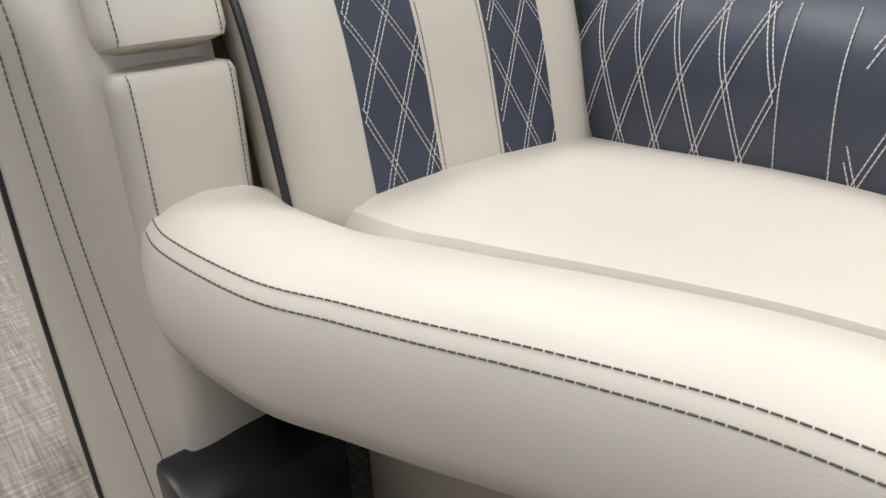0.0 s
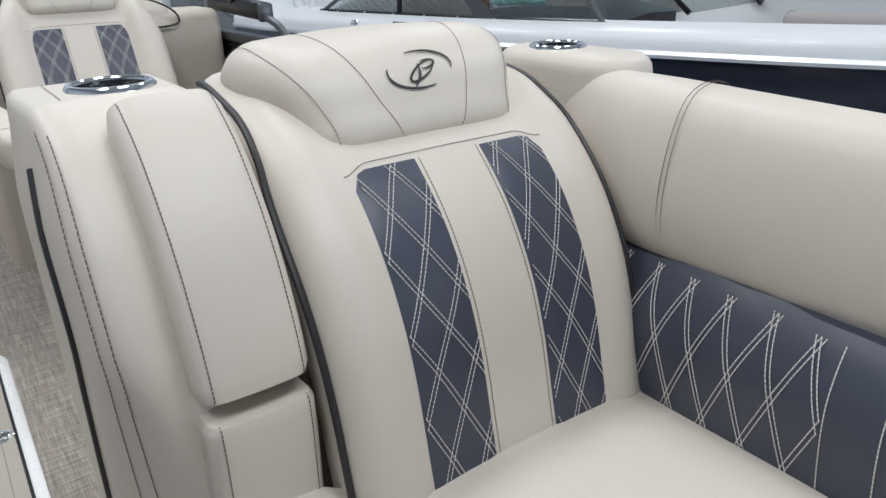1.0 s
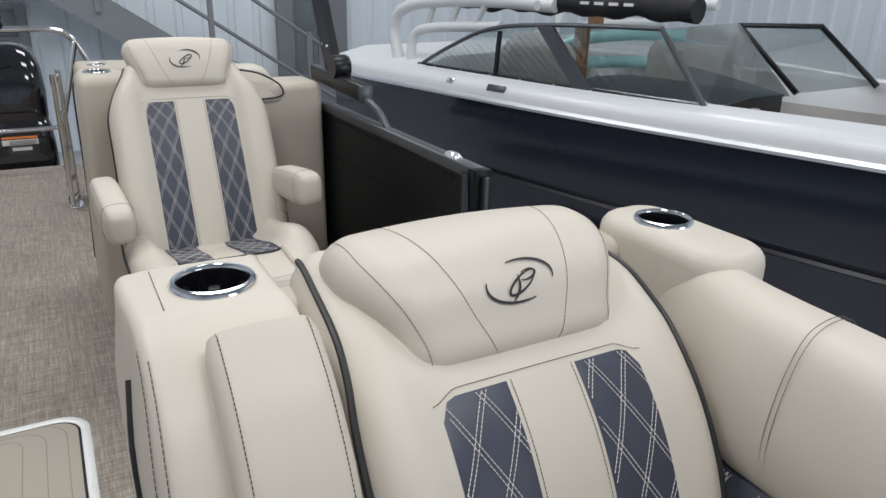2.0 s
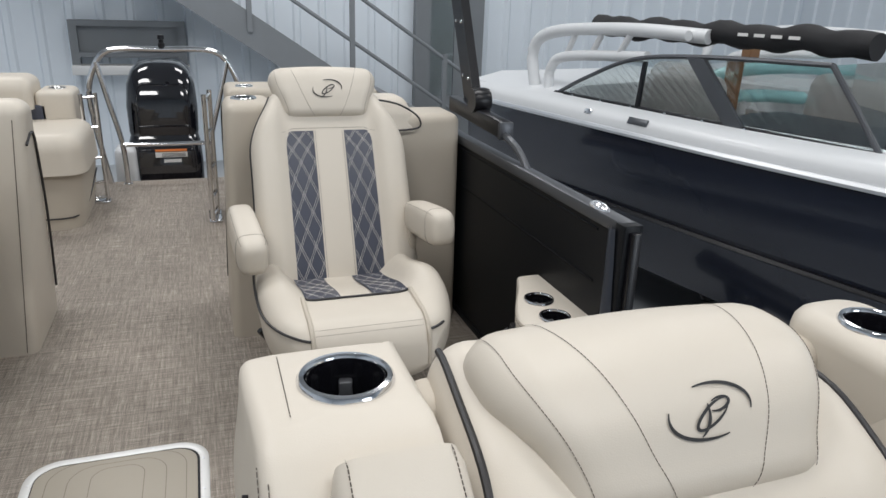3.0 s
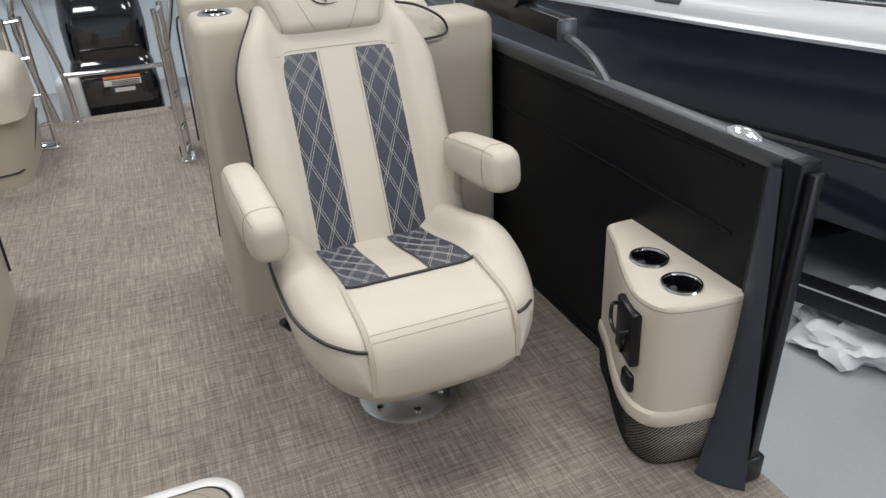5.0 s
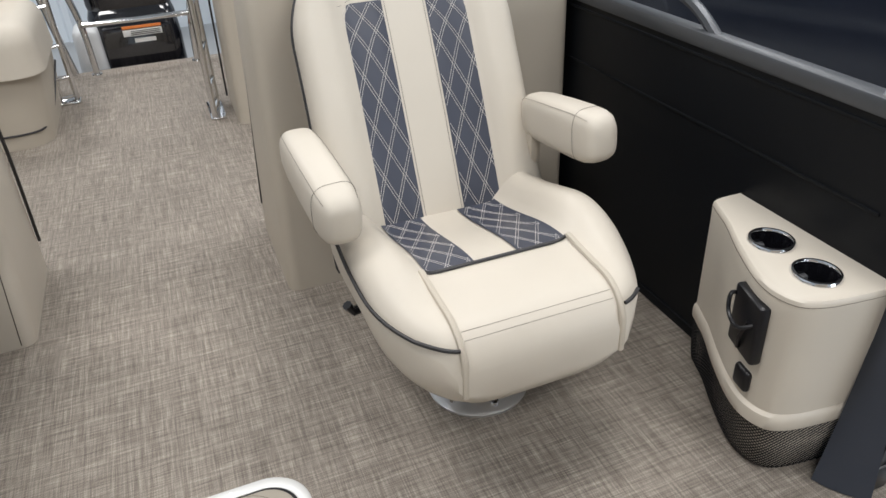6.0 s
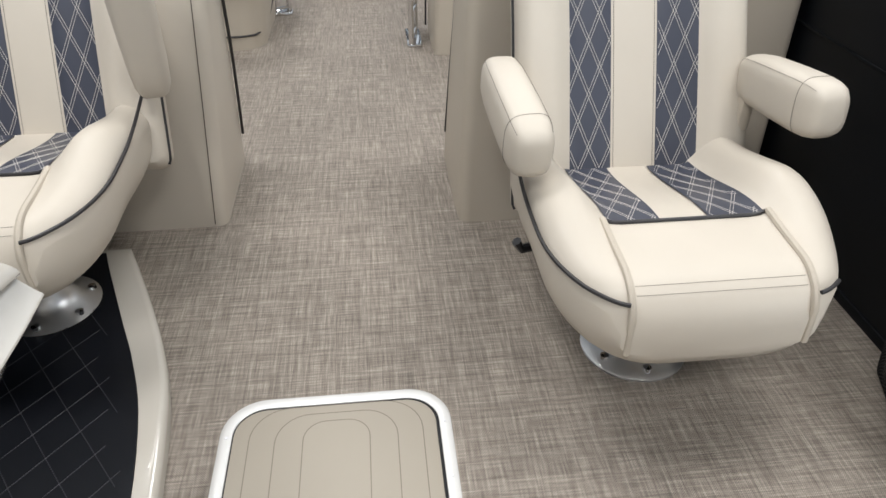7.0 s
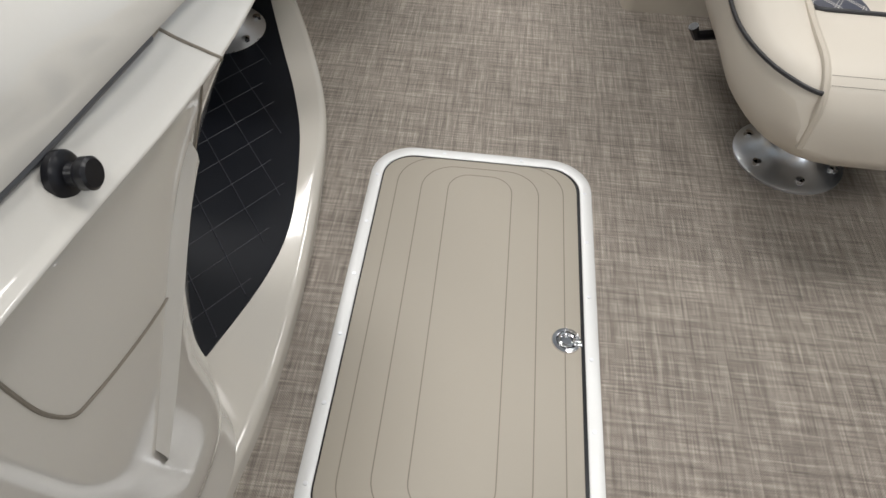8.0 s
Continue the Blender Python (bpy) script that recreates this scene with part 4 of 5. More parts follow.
FX = 1.175
fence = fence_run("fence", FX, 1.84, 5.75, 0.758, "black aluminium boat fence with charcoal rail")
part("gate_post", box(B(), FX - 0.012, FX + 0.045, 1.815, 1.862, 0.0, 0.757, 0.006), FENCE, fence)
part("gate_track", box(B(), FX + 0.004, FX + 0.030, 1.795, 1.816, 0.0, 0.74, 0.003), BLACK, fence)
part("gate_channel", box(B(), FX - 0.006, FX + 0.012, 1.862, 1.90, 0.02, 0.725, 0.003), BLACK, fence)
# curled end of the panel sheet, sweeping in at the floor
bm = B()
rows = []
for k in range(21):
    z = 0.004 + 0.735 * k / 20
    q = max(0.0, 1 - z / 0.36) ** 1.7
    near = Vector((FX - 0.016, 1.852 - 0.080 * (1 - z / 0.74), z))
    far = Vector((FX - 0.013 - 0.070 * q, 1.886 - 0.022 * q, z))
    rows.append([near + (far - near) * f + Vector((-0.010 * math.sin(math.pi * f), 0, 0)) for f in (0, 0.2, 0.4, 0.6, 0.8, 1.0)])
loft(bm, rows, False)
bmesh.ops.solidify(bm, geom=bm.faces[:], thickness=0.003)
part("sheet_edge", bm, SHEET, fence, "slate grey curled sheet edge")
part("hinge", box(B(), FX - 0.02, FX + 0.05, 1.79, 1.84, 0.0, 0.07, 0.006), BLACK, fence)
part("hinge_bolt", lathe(B(), [(0.008, 0.07), (0.007, 0.078), (0.002, 0.08)], (FX + 0.0, 1.81, 0), 12), STEEL, fence)
light = part("courtesy_light", lathe(B(), [(0.036, 0.0), (0.034, 0.006), (0.02, 0.014), (0.002, 0.016)], (0, 0, 0), 28, Matrix.Translation((FX + 0.012, 1.985, 0.758)) @ Matrix.Diagonal((0.55, 1.3, 1, 1))), LENS, fence, "chrome navigation light")
fence_run("fence", 1.14, -2.5, 1.12, 0.50, "black aluminium boat fence beside the chaise")
settle(fence, 0, 0.012, 0, 1.045)
fence_run("fence", -1.215, -2.5, 5.75, 0.79, "black aluminium boat fence with charcoal rail")

# folding top arms on the rail
arm = thing("bimini_frame", "black folding bimini frame standing on the rail", "bimini frame", (1.2, 2.9, 0.76))
part("foot_bar", tube(B(), smooth_line([(1.195, 2.44, 0.745), (1.195, 2.53, 0.80), (1.195, 2.66, 0.832), (1.195, 2.80, 0.842)], 16), 0.014, 8), RAIL, arm)
part("main_arm", box(B(), 1.175, 1.225, -0.02, 0.55, -0.032, 0.032, 0.008, 2, pose(0, 2.68, 0.85, 2, 0, 0)), BLACK, arm)
part("arm_end", box(B(), 1.170, 1.230, 2.65, 2.672, 0.812, 0.880, 0.01), RAIL, arm)
part("knuckle", lathe(B(), [(0.045, -0.035), (0.05, -0.02), (0.05, 0.02), (0.045, 0.035)], (0, 0, 0), 20, Matrix.Translation((1.2, 2.93, 0.92)) @ pose(0, 0, 0, 0, 90, 0)), BLACK, arm)
for dy, dx in ((0.0, 0.0), (0.14, 0.03)):
    bm = B()
    a, c = Vector((1.2 + dx, 2.95 + dy, 0.86)), Vector((1.19 + dx, 3.62 + dy, 2.2))
    loft(bm, [[p + Vector((sx, sy, 0)) for sx, sy in ((-0.018, -0.03), (0.018, -0.03), (0.018, 0.03), (-0.018, 0.03))] for p in (a, c)])
    st_ = part("upright", bm, BLACK, arm, smooth=False)
    for k in range(5):
        q = a + (c - a) * (0.1 + 0.16 * k)
        part("rivet", lathe(B(), [(0.008, 0), (0.007, 0.004), (0.002, 0.006)], (0, 0, 0), 10, Matrix.Translation(q + Vector((-0.018, 0, 0))) @ pose(0, 0, 0, 0, -90, 0)), STEEL, st_)

settle(arm, 0, 0.04, 0.034)


def caddy():
    """A moulded drink caddy hung on the fence, with a mesh pocket below."""
    root = thing("drink_caddy", "beige drink caddy with black mesh pocket on fence", "cup caddy", (1.1, 2.07, 0.0))
    bx = FX - 0.004
    plan = [(bx, 2.285), (1.095, 2.284), (1.078, 2.262), (1.050, 2.195), (1.005, 2.110), (0.965, 2.020), (0.953, 1.960), (0.968, 1.912), (1.010, 1.888), (1.09, 1.875), (bx, 1.868)]

    def loop(z, k=1.0, out=0.0):
        """The plan of the caddy, drawn in towards the fence by k."""
        pts = []
        for i in range(49):
            p = curve([(a, b, 0) for a, b in plan], i / 48)
            pts.append(Vector((bx - (bx - p.x) * k - (out if 0 < i < 48 else 0), 2.07 + (p.y - 2.07) * (0.5 + 0.5 * k), z)))
        return pts
    body = part("body", loft(B(), [loop(z, k) for z, k in ((0.165, 0.95), (0.22, 0.96), (0.32, 0.975), (0.41, 0.99), (0.440, 1.0), (0.449, 0.99), (0.453, 0.965))]), BEIGE, root)
    part("seam_stitching", dashes(B(), [v + Vector((0, 0, 0.0005)) for v in loop(0.4405, 1.004)], Vector((-0.7, 0, 0.7)), 0.0006), THREAD_DARK, body, "brown seam stitching")
    cup_holder(root, body, 1.072, 2.090, 0.4535, 0.048)
    cup_holder(root, body, 1.062, 1.964, 0.4535, 0.048)
    part("pocket_rim", loft(B(), [loop(z, k) for z, k in ((0.135, 0.965), (0.142, 0.995), (0.160, 1.0), (0.172, 0.99), (0.178, 0.955))]), BEIGE, root)
    part("pocket_lining", loft(B(), [loop(z, k) for z, k in ((0.006, 0.80), (0.03, 0.87), (0.09, 0.93), (0.14, 0.95))]), BEIGE_SHADED, root)
    net = B()
    rows_n = 14
    rings = [loop(0.006 + 0.134 * k / rows_n, 0.825 + 0.14 * (k / rows_n) ** 0.5) for k in range(rows_n + 1)]
    for k in range(rows_n):
        for i in range(48):
            for a, c in ((rings[k][i], rings[k + 1][i + 1]), (rings[k][i + 1], rings[k + 1][i])):
                t = (c - a).normalized()
                q = t.cross(Vector((-0.9, -0.3, 0.1)))
                if q.length < 1e-3:
                    continue
                q = q.normalized() * 0.0013
                net.faces.new([net.verts.new(p) for p in (a - q, a + q, c + q, c - q)])
    part("mesh_pocket", net, BLACK, root, "black mesh pocket", smooth=False)
    # latch plate with its bail, and the socket below, on the slanting front
    m = Matrix.Translation((0.9585, 2.002, 0.345)) @ pose(0, 0, 0, 0, -2, -16)
    plt = part("latch_plate", box(B(), -0.010, 0.016, -0.050, 0.050, -0.068, 0.068, 0.008, 2, m), BLACK, root, "black latch plate")
    part("bail", tube(B(), [m @ Vector(p) for p in smooth_line([(-0.008, 0.042, 0.046), (-0.022, 0.040, 0.046), (-0.030, 0.025, 0.020), (-0.032, -0.005, 0.008), (-0.030, -0.030, 0.016), (-0.010, -0.036, 0.022)], 24)], 0.0045, 8), BLACK, plt)
    part("latch_pin", tube(B(), [m @ Vector(p) for p in ((-0.012, -0.02, 0.02), (-0.018, -0.01, -0.02), (-0.012, 0.0, -0.055))], 0.004, 8), BLACK, plt)
    part("socket", box(B(), -0.008, 0.012, -0.024, 0.024, -0.026, 0.026, 0.010, 3, Matrix.Translation((0.960, 1.985, 0.222)) @ pose(0, 0, 0, 0, -2, -10)), BLACK, root, "black charging socket")
    return root


settle(caddy(), 0.012, 0.024, 0, 1.042)

# ---------------------------------------------------------------- seat modules behind the chairs
def block(bm, lo, hi, z0, z1, r=0.03, top=0.035):
    """A block from a rectangle lo at the floor to hi at the top: (x0, x1, y0, y1)."""
    loops = []
    def ring(b, rr, z):
        return [Vector((x, y, z)) for x, y in rounded(b[1] - b[0], b[3] - b[2], rr, 5, (b[0] + b[1]) / 2, (b[2] + b[3]) / 2)]
    n = 6
    for k in range(n + 1):
        f = k / n * (1 - top / (z1 - z0))
        b = [a + (c - a) * f for a, c in zip(lo, hi)]
        loops.append(ring(b, r, z0 + (z1 - z0) * f))
    for k in range(1, 6):
        a = math.pi / 2 * k / 5
        ins = top * (1 - math.cos(a))
        b = [hi[0] + ins, hi[1] - ins, hi[2] + ins, hi[3] - ins]
        loops.append(ring(b, max(0.004, r - ins * 0.6), z1 - top + top * math.sin(a)))
    return loft(bm, loops)


rm = thing("stern_seat_module", "beige upholstered seat module behind the captain's chair", "seat module", (0.7, 3.2, 0))
rmb = part("body", block(B(), (0.223, 1.17, 2.945, 3.40), (0.255, 1.17, 2.965, 3.20), 0, 0.865), BEIGE_SHADED, rm)
part("shoulder", block(B(), (0.62, 1.00, 2.955, 3.20), (0.66, 0.97, 2.99, 3.18), 0.80, 0.93, 0.05, 0.06), BEIGE, rm)
part("piping", tube(B(), smooth_line([(0.250, 3.08, 0.82), (0.246, 3.18, 0.72), (0.236, 3.29, 0.42), (0.224, 3.36, 0.11)], 24), 0.0045, 8), PIPING, rm, "charcoal piping")
part("piping", tube(B(), smooth_line([(0.80, 2.985, 0.925), (0.90, 2.970, 0.908), (0.975, 2.952, 0.868), (0.995, 2.948, 0.828), (0.96, 2.946, 0.812), (0.86, 2.946, 0.808)], 20), 0.004, 8), PIPING, rm, "charcoal piping")
rma = part("arm", block(B(), (0.222, 0.44, 2.944, 3.42), (0.246, 0.43, 2.964, 3.24), 0, 0.915, 0.035), BEIGE_SHADED, rm)
cup_holder(rm, rma, 0.325, 3.12, 0.9155, 0.05)
settle(rm, -0.013, 0.10, 0, 1.025)
fm = thing("stern_seat_module", "beige upholstered seat module beside the stern gate", "seat module", (0.7, 4.3, 0))
fmb = part("body", block(B(), (0.27, 1.17, 4.05, 4.45), (0.29, 1.17, 4.07, 4.45), 0, 0.78), BEIGE_SHADED, fm)
part("piping", tube(B(), smooth_line([(0.272, 4.12, 0.70), (0.266, 4.35, 0.6), (0.264, 4.44, 0.2), (0.262, 4.45, 0.02)], 16), 0.005, 8), PIPING, fm, "charcoal piping")
cup_holder(fm, fmb, 0.40, 4.2, 0.7805, 0.05)
settle(fm, 0.0, 0.47, 0, 1.04)
lm = thing("stern_seat_module", "beige upholstered seat module behind the helm chair", "seat module", (-0.8, 3.3, 0))
lmb = part("body", block(B(), (-1.17, -0.458, 3.012, 3.47), (-1.17, -0.375, 3.03, 3.17), 0, 0.90, 0.035, 0.05), BEIGE, lm)
part("seam_stitching", tube(B(), [(-0.418, 3.0285, 0.84), (-0.455, 3.0200, 0.43), (-0.495, 3.0118, 0.01)], 0.0014, 6), THREAD_DARK, lmb, "brown seam stitching")
part("piping", tube(B(), smooth_line([(-0.388, 3.04, 0.755), (-0.382, 3.10, 0.785), (-0.386, 3.17, 0.74), (-0.408, 3.29, 0.45), (-0.442, 3.405, 0.12)], 24), 0.005, 8), PIPING, lm, "charcoal piping")
settle(lm, -0.048, 0.086, 0, 1.055)

# stern lounge on the helm side
sl_ = thing("stern_lounge", "beige stern lounge seat with rounded cushion", "lounge seat", (-0.8, 4.6, 0))
part("base", block(B(), (-1.19, -0.55, 4.68, 5.45), (-1.19, -0.51, 4.66, 5.45), 0, 0.42, 0.12), BEIGE_SHADED, sl_)
part("cushion", block(B(), (-1.19, -0.49, 4.63, 5.34), (-1.19, -0.50, 4.65, 5.32), 0.33, 0.555, 0.12, 0.08), BEIGE, sl_)
part("back_cushion", block(B(), (-1.20, -1.0, 4.25, 5.2), (-1.20, -1.02, 4.25, 5.2), 0.5, 0.84, 0.05, 0.08), BEIGE, sl_)
part("quilted_panel", block(B(), (-1.005, -0.99, 4.4, 5.2), (-1.005, -0.995, 4.4, 5.2), 0.52, 0.66, 0.004, 0.005), NAVY, sl_, "navy quilted vinyl panel")
part("quilted_panel", block(B(), (-1.0, -0.745, 5.20, 5.23), (-1.0, -0.745, 5.20, 5.23), 0.5, 0.64, 0.004, 0.005), NAVY, sl_, "navy quilted vinyl panel")
scb = part("corner_block", block(B(), (-0.80, -0.585, 5.20, 5.52), (-0.80, -0.585, 5.20, 5.52), 0, 0.725, 0.04, 0.04), BEIGE, sl_)
part("bolster", block(B(), (-1.20, -0.80, 5.14, 5.50), (-1.20, -0.80, 5.16, 5.50), 0.62, 0.81, 0.05, 0.07), BEIGE, sl_)
part("piping", tube(B(), smooth_line([(-0.80, 4.676, 0.07), (-0.64, 4.680, 0.07), (-0.565, 4.74, 0.075), (-0.545, 5.0, 0.09), (-0.52, 5.3, 0.22)], 24), 0.005, 8), PIPING, sl_, "charcoal piping")
cup_holder(sl_, scb, -0.69, 5.35, 0.7255, 0.05)

# ---------------------------------------------------------------- stern rails and outboard
hoop = thing("stern_hoop", "polished steel hoop rail over the outboard", "rail", (0, 5.15, 0))
part("arch", tube(B(), smooth_line([(-0.50, 5.77, 0.0), (-0.555, 5.76, 0.40), (-0.568, 5.75, 0.64), (-0.525, 5.75, 0.795), (-0.450, 5.75, 0.905), (-0.33, 5.75, 0.935), (-0.08, 5.75, 0.935), (0.19, 5.75, 0.935), (0.31, 5.75, 0.90), (0.385, 5.75, 0.795), (0.428, 5.75, 0.64), (0.415, 5.76, 0.40), (0.36, 5.77, 0.0)], 72), 0.020, 12), STEEL, hoop)
for sgn in (-1, 1):
    part("stay", tube(B(), smooth_line([(-0.075 + sgn * 0.425, 5.74, 0.85), (-0.085 + sgn * 0.37, 5.74, 0.60), (-0.095 + sgn * 0.30, 5.73, 0.30), (-0.10 + sgn * 0.285, 5.73, 0.0)], 20), 0.018, 10), STEEL, hoop)
    part("foot_plate", lathe(B(), [(0.032, 0.0), (0.03, 0.006), (0.02, 0.008)], (-0.10 + sgn * 0.285, 5.73, 0), 20), STEEL, hoop)
part("cross_bar", tube(B(), [(-0.385, 5.71, 0.285), (-0.10, 5.70, 0.285), (0.19, 5.71, 0.285)], 0.016, 10), STEEL, hoop)
part("stern_light", lathe(B(), [(0.024, 0.94), (0.024, 0.975), (0.017, 0.98), (0.017, 1.0), (0.024, 1.003), (0.022, 1.03), (0.004, 1.033)], (-0.075, 5.75, 0), 18), BLACK, hoop)
for x0, y0, x1, y1, gh in ((-0.552, 5.243, -0.474, 5.287, 0.70), (0.170, 4.66, 0.205, 4.88, 0.765)):
    g = thing("stern_gate", "polished steel tube gate folded beside the aisle", "gate", (x0, y0, 0), "stern gates")
    for f in (0.0, 1.0):
        x, y = x0 + (x1 - x0) * f, y0 + (y1 - y0) * f
        part("post", tube(B(), [(x, y, 0.0), (x, y, 0.3), (x, y, gh)], 0.014, 10), STEEL, g)
    for q in (0.04, 0.19, 0.42, 0.70, 0.97):
        part("bar", tube(B(), [(x0, y0, q * gh), ((x0 + x1) / 2, (y0 + y1) / 2, q * gh), (x1, y1, q * gh)], 0.010, 8), STEEL, g)
    part("foot_plate", box(B(), x0 - 0.02, x1 + 0.02, y0 - 0.02, y1 + 0.02, 0.0, 0.012, 0.004), STEEL, g)

cowl = thing("outboard_motor", "glossy black outboard motor cowl with warning labels", "outboard motor", (-0.05, 5.7, -0.2))
loops = []
for z, hw, y0, y1, r in ((-0.45, 0.16, 5.50, 5.95, 0.08), (-0.14, 0.235, 5.46, 6.05, 0.07), (0.08, 0.235, 5.47, 6.10, 0.07), (0.20, 0.225, 5.50, 6.12, 0.07), (0.235, 0.215, 5.53, 6.12, 0.07), (0.26, 0.22, 5.52, 6.14, 0.08), (0.42, 0.225, 5.54, 6.16, 0.09), (0.56, 0.215, 5.58, 6.14, 0.10), (0.64, 0.185, 5.64, 6.10, 0.10), (0.685, 0.14, 5.70, 6.04, 0.09), (0.70, 0.07, 5.78, 5.95, 0.05)):
    loops.append([Vector((x, y, z)) for x, y in rounded(2 * hw, y1 - y0, min(r, hw * 0.9), 7, -0.045, (y0 + y1) / 2)])
cb = part("cowl", loft(B(), loops), COWL, cowl)
part("warning_strip", box(B(), -0.11, 0.09, 5.462, 5.472, 0.139, 0.152), ORANGE, cb, "orange warning strip", smooth=False)
part("warning_label", box(B(), -0.11, 0.09, 5.460, 5.471, 0.10, 0.133), PAPER, cb, "white warning label", smooth=False)
part("maker_label", box(B(), -0.06, 0.05, 5.459, 5.470, 0.065, 0.085), PAPER, cb, "white label", smooth=False)
for k in range(3):
    part("label_line", box(B(), -0.07, 0.08, 5.4575, 5.4605, 0.106 + 0.009 * k, 0.109 + 0.009 * k), BLACK, cb, smooth=False)
settle(cowl, -0.08, 0.47, 0, 1.13, 1.12)
tank = tagged(part("white_tank", block(B(), (-0.45, -0.29, 5.34, 5.6), (-0.44, -0.30, 5.35, 5.58), -0.08, 0.22, 0.05, 0.05), WHITE), "white plastic box beside the outboard", "box").location = (-0.03, 0.50, 0.02)

# ---------------------------------------------------------------- helm: platform, console
plat = thing("helm_platform", "cream moulded helm platform with black quilted mat", "platform", (-0.8, 2.2, 0))
edge = [(-0.66, 1.05), (-0.54, 1.25), (-0.500, 1.50), (-0.480, 1.69), (-0.482, 1.95), (-0.508, 2.24), (-0.548, 2.45), (-0.635, 2.69), (-0.75, 2.95)]
el = smooth_line([(a, b, 0) for a, b in edge], 40)
outline = [(p.x, p.y) for p in el] + [(-1.20, 2.95), (-1.20, 1.05)]
part("rim", prism(B(), outline, 0.0, 0.045, 0.018, 4), GEL, plat)
mat_edge = [(-0.603, 1.72), (-0.548, 1.90), (-0.535, 2.06), (-0.574, 2.30), (-0.628, 2.47), (-0.69, 2.62), (-0.78, 2.84), (-0.81, 2.92)]
ml = smooth_line([(a, b, 0) for a, b in mat_edge], 30)
part("mat", prism(B(), [(p.x, p.y) for p in ml] + [(-1.16, 2.90), (-1.16, 1.70)], 0.030, 0.049, 0.002, 2), MAT_BLACK, plat, "black quilted footwell mat")
sm = B()
for k in range(-6, 14):
    for sgn in (1, -1):
        a = Vector((-0.60 - 0.02 * k, 1.75 + 0.09 * k, 0.0505))
        pts = [Vector((-1.10 + 0.55 * i / 24, 2.2 + sgn * (i / 24 - 0.5) * 0.75 + 0.13 * (k - 4), 0.0497)) for i in range(25)]
        pts = [p for p in pts if 1.75 < p.y < 2.86 and p.x < -0.560 - 0.36 * max(0.0, p.y - 2.15) - 0.10 * max(0.0, 1.95 - p.y)]
        if len(pts) > 2:
            dashes(sm, pts, Vector((0, 0, 1)), 0.0012, 0.006, 0.001)
part("mat_stitching", sm, MAT_SEAM, plat)

con = thing("helm_console", "cream gelcoat helm console with a side door", "console", (-0.8, 1.5, 0))
# sections along the boat: y, crown (z, x), shoulder (x, z), shell edge (x, z), ledge (x, z), undercut (x, z), lower side (x, z), foot x
CON = [
    (0.90, 0.99, -0.95, -0.530, 0.920, -0.500, 0.860, -0.475, 0.800, -0.500, 0.740, -0.530, 0.40, -0.60),
    (1.15, 1.00, -0.90, -0.520, 0.900, -0.485, 0.830, -0.458, 0.775, -0.480, 0.715, -0.515, 0.38, -0.53),
    (1.40, 0.98, -0.86, -0.510, 0.870, -0.470, 0.792, -0.447, 0.740, -0.468, 0.670, -0.505, 0.34, -0.50),
    (1.58, 0.92, -0.80, -0.505, 0.825, -0.467, 0.765, -0.444, 0.704, -0.460, 0.640, -0.515, 0.31, -0.51),
    (1.72, 0.86, -0.76, -0.505, 0.785, -0.468, 0.742, -0.446, 0.680, -0.462, 0.622, -0.595, 0.29, -0.64),
    (1.85, 0.79, -0.72, -0.505, 0.745, -0.472, 0.715, -0.455, 0.660, -0.480, 0.600, -0.690, 0.28, -0.76),
    (1.97, 0.715, -0.70, -0.510, 0.695, -0.485, 0.675, -0.475, 0.635, -0.510, 0.575, -0.760, 0.30, -0.84),
]
NROW = 48
loops_con = []
for i in range(NROW + 1):
    yy, zt, xt, xs, zs, xg, zg, xe, ze, xu, zu, xl, zl, xf = [curve([(c[k], 0, 0) for c in CON], i / NROW).x for k in range(14)]
    sec = [(-1.18, 0.05), (-1.18, zt - 0.02), (xt - 0.15, zt + 0.015), (xt, zt + 0.01), ((xt + xs) / 2, (zt + zs) / 2 + 0.030), (xs, zs), (xg, zg), (xg - 0.014, zg - 0.010), (xe - 0.030, ze + 0.042), (xe - 0.002, ze + 0.012), (xe + 0.006, ze), (xe - 0.028, ze - 0.014), (xu - 0.010, zu), (xl, zl), ((xl + xf) / 2, zl * 0.5), (xf - 0.01, 0.12), (xf, 0.048)]
    pts = [(0, p, q) for p, q in sec]
    lp = []
    for k in range(97):
        q = curve(pts, k / 96)
        lp.append(Vector((q.y, yy, q.z)))
    loops_con.append(lp)
part("shell", loft(B(), loops_con), CONSOLE, con)


def con_pt(y, k, off=0.0):
    """A point of the console's skin: y along the boat, k of the section's sixteen stretches."""
    lo = max(i for i in range(NROW) if loops_con[i][0].y <= max(y, 0.901))
    a, c = loops_con[lo], loops_con[lo + 1]
    f = min(1, max(0, (y - a[0].y) / (c[0].y - a[0].y)))
    g = min(max(k * 6, 1), 94.99)
    n = int(g)

    def mix(row, q):
        return row[q] + (row[q + 1] - row[q]) * (g - n)
    p = mix(a, n) + (mix(c, n) - mix(a, n)) * f
    d = (mix(a, n + 1) - mix(a, n - 1)).normalized()
    q = Vector((d.z, 0, -d.x))
    if q.x < 0:
        q = -q
    return p + q * off


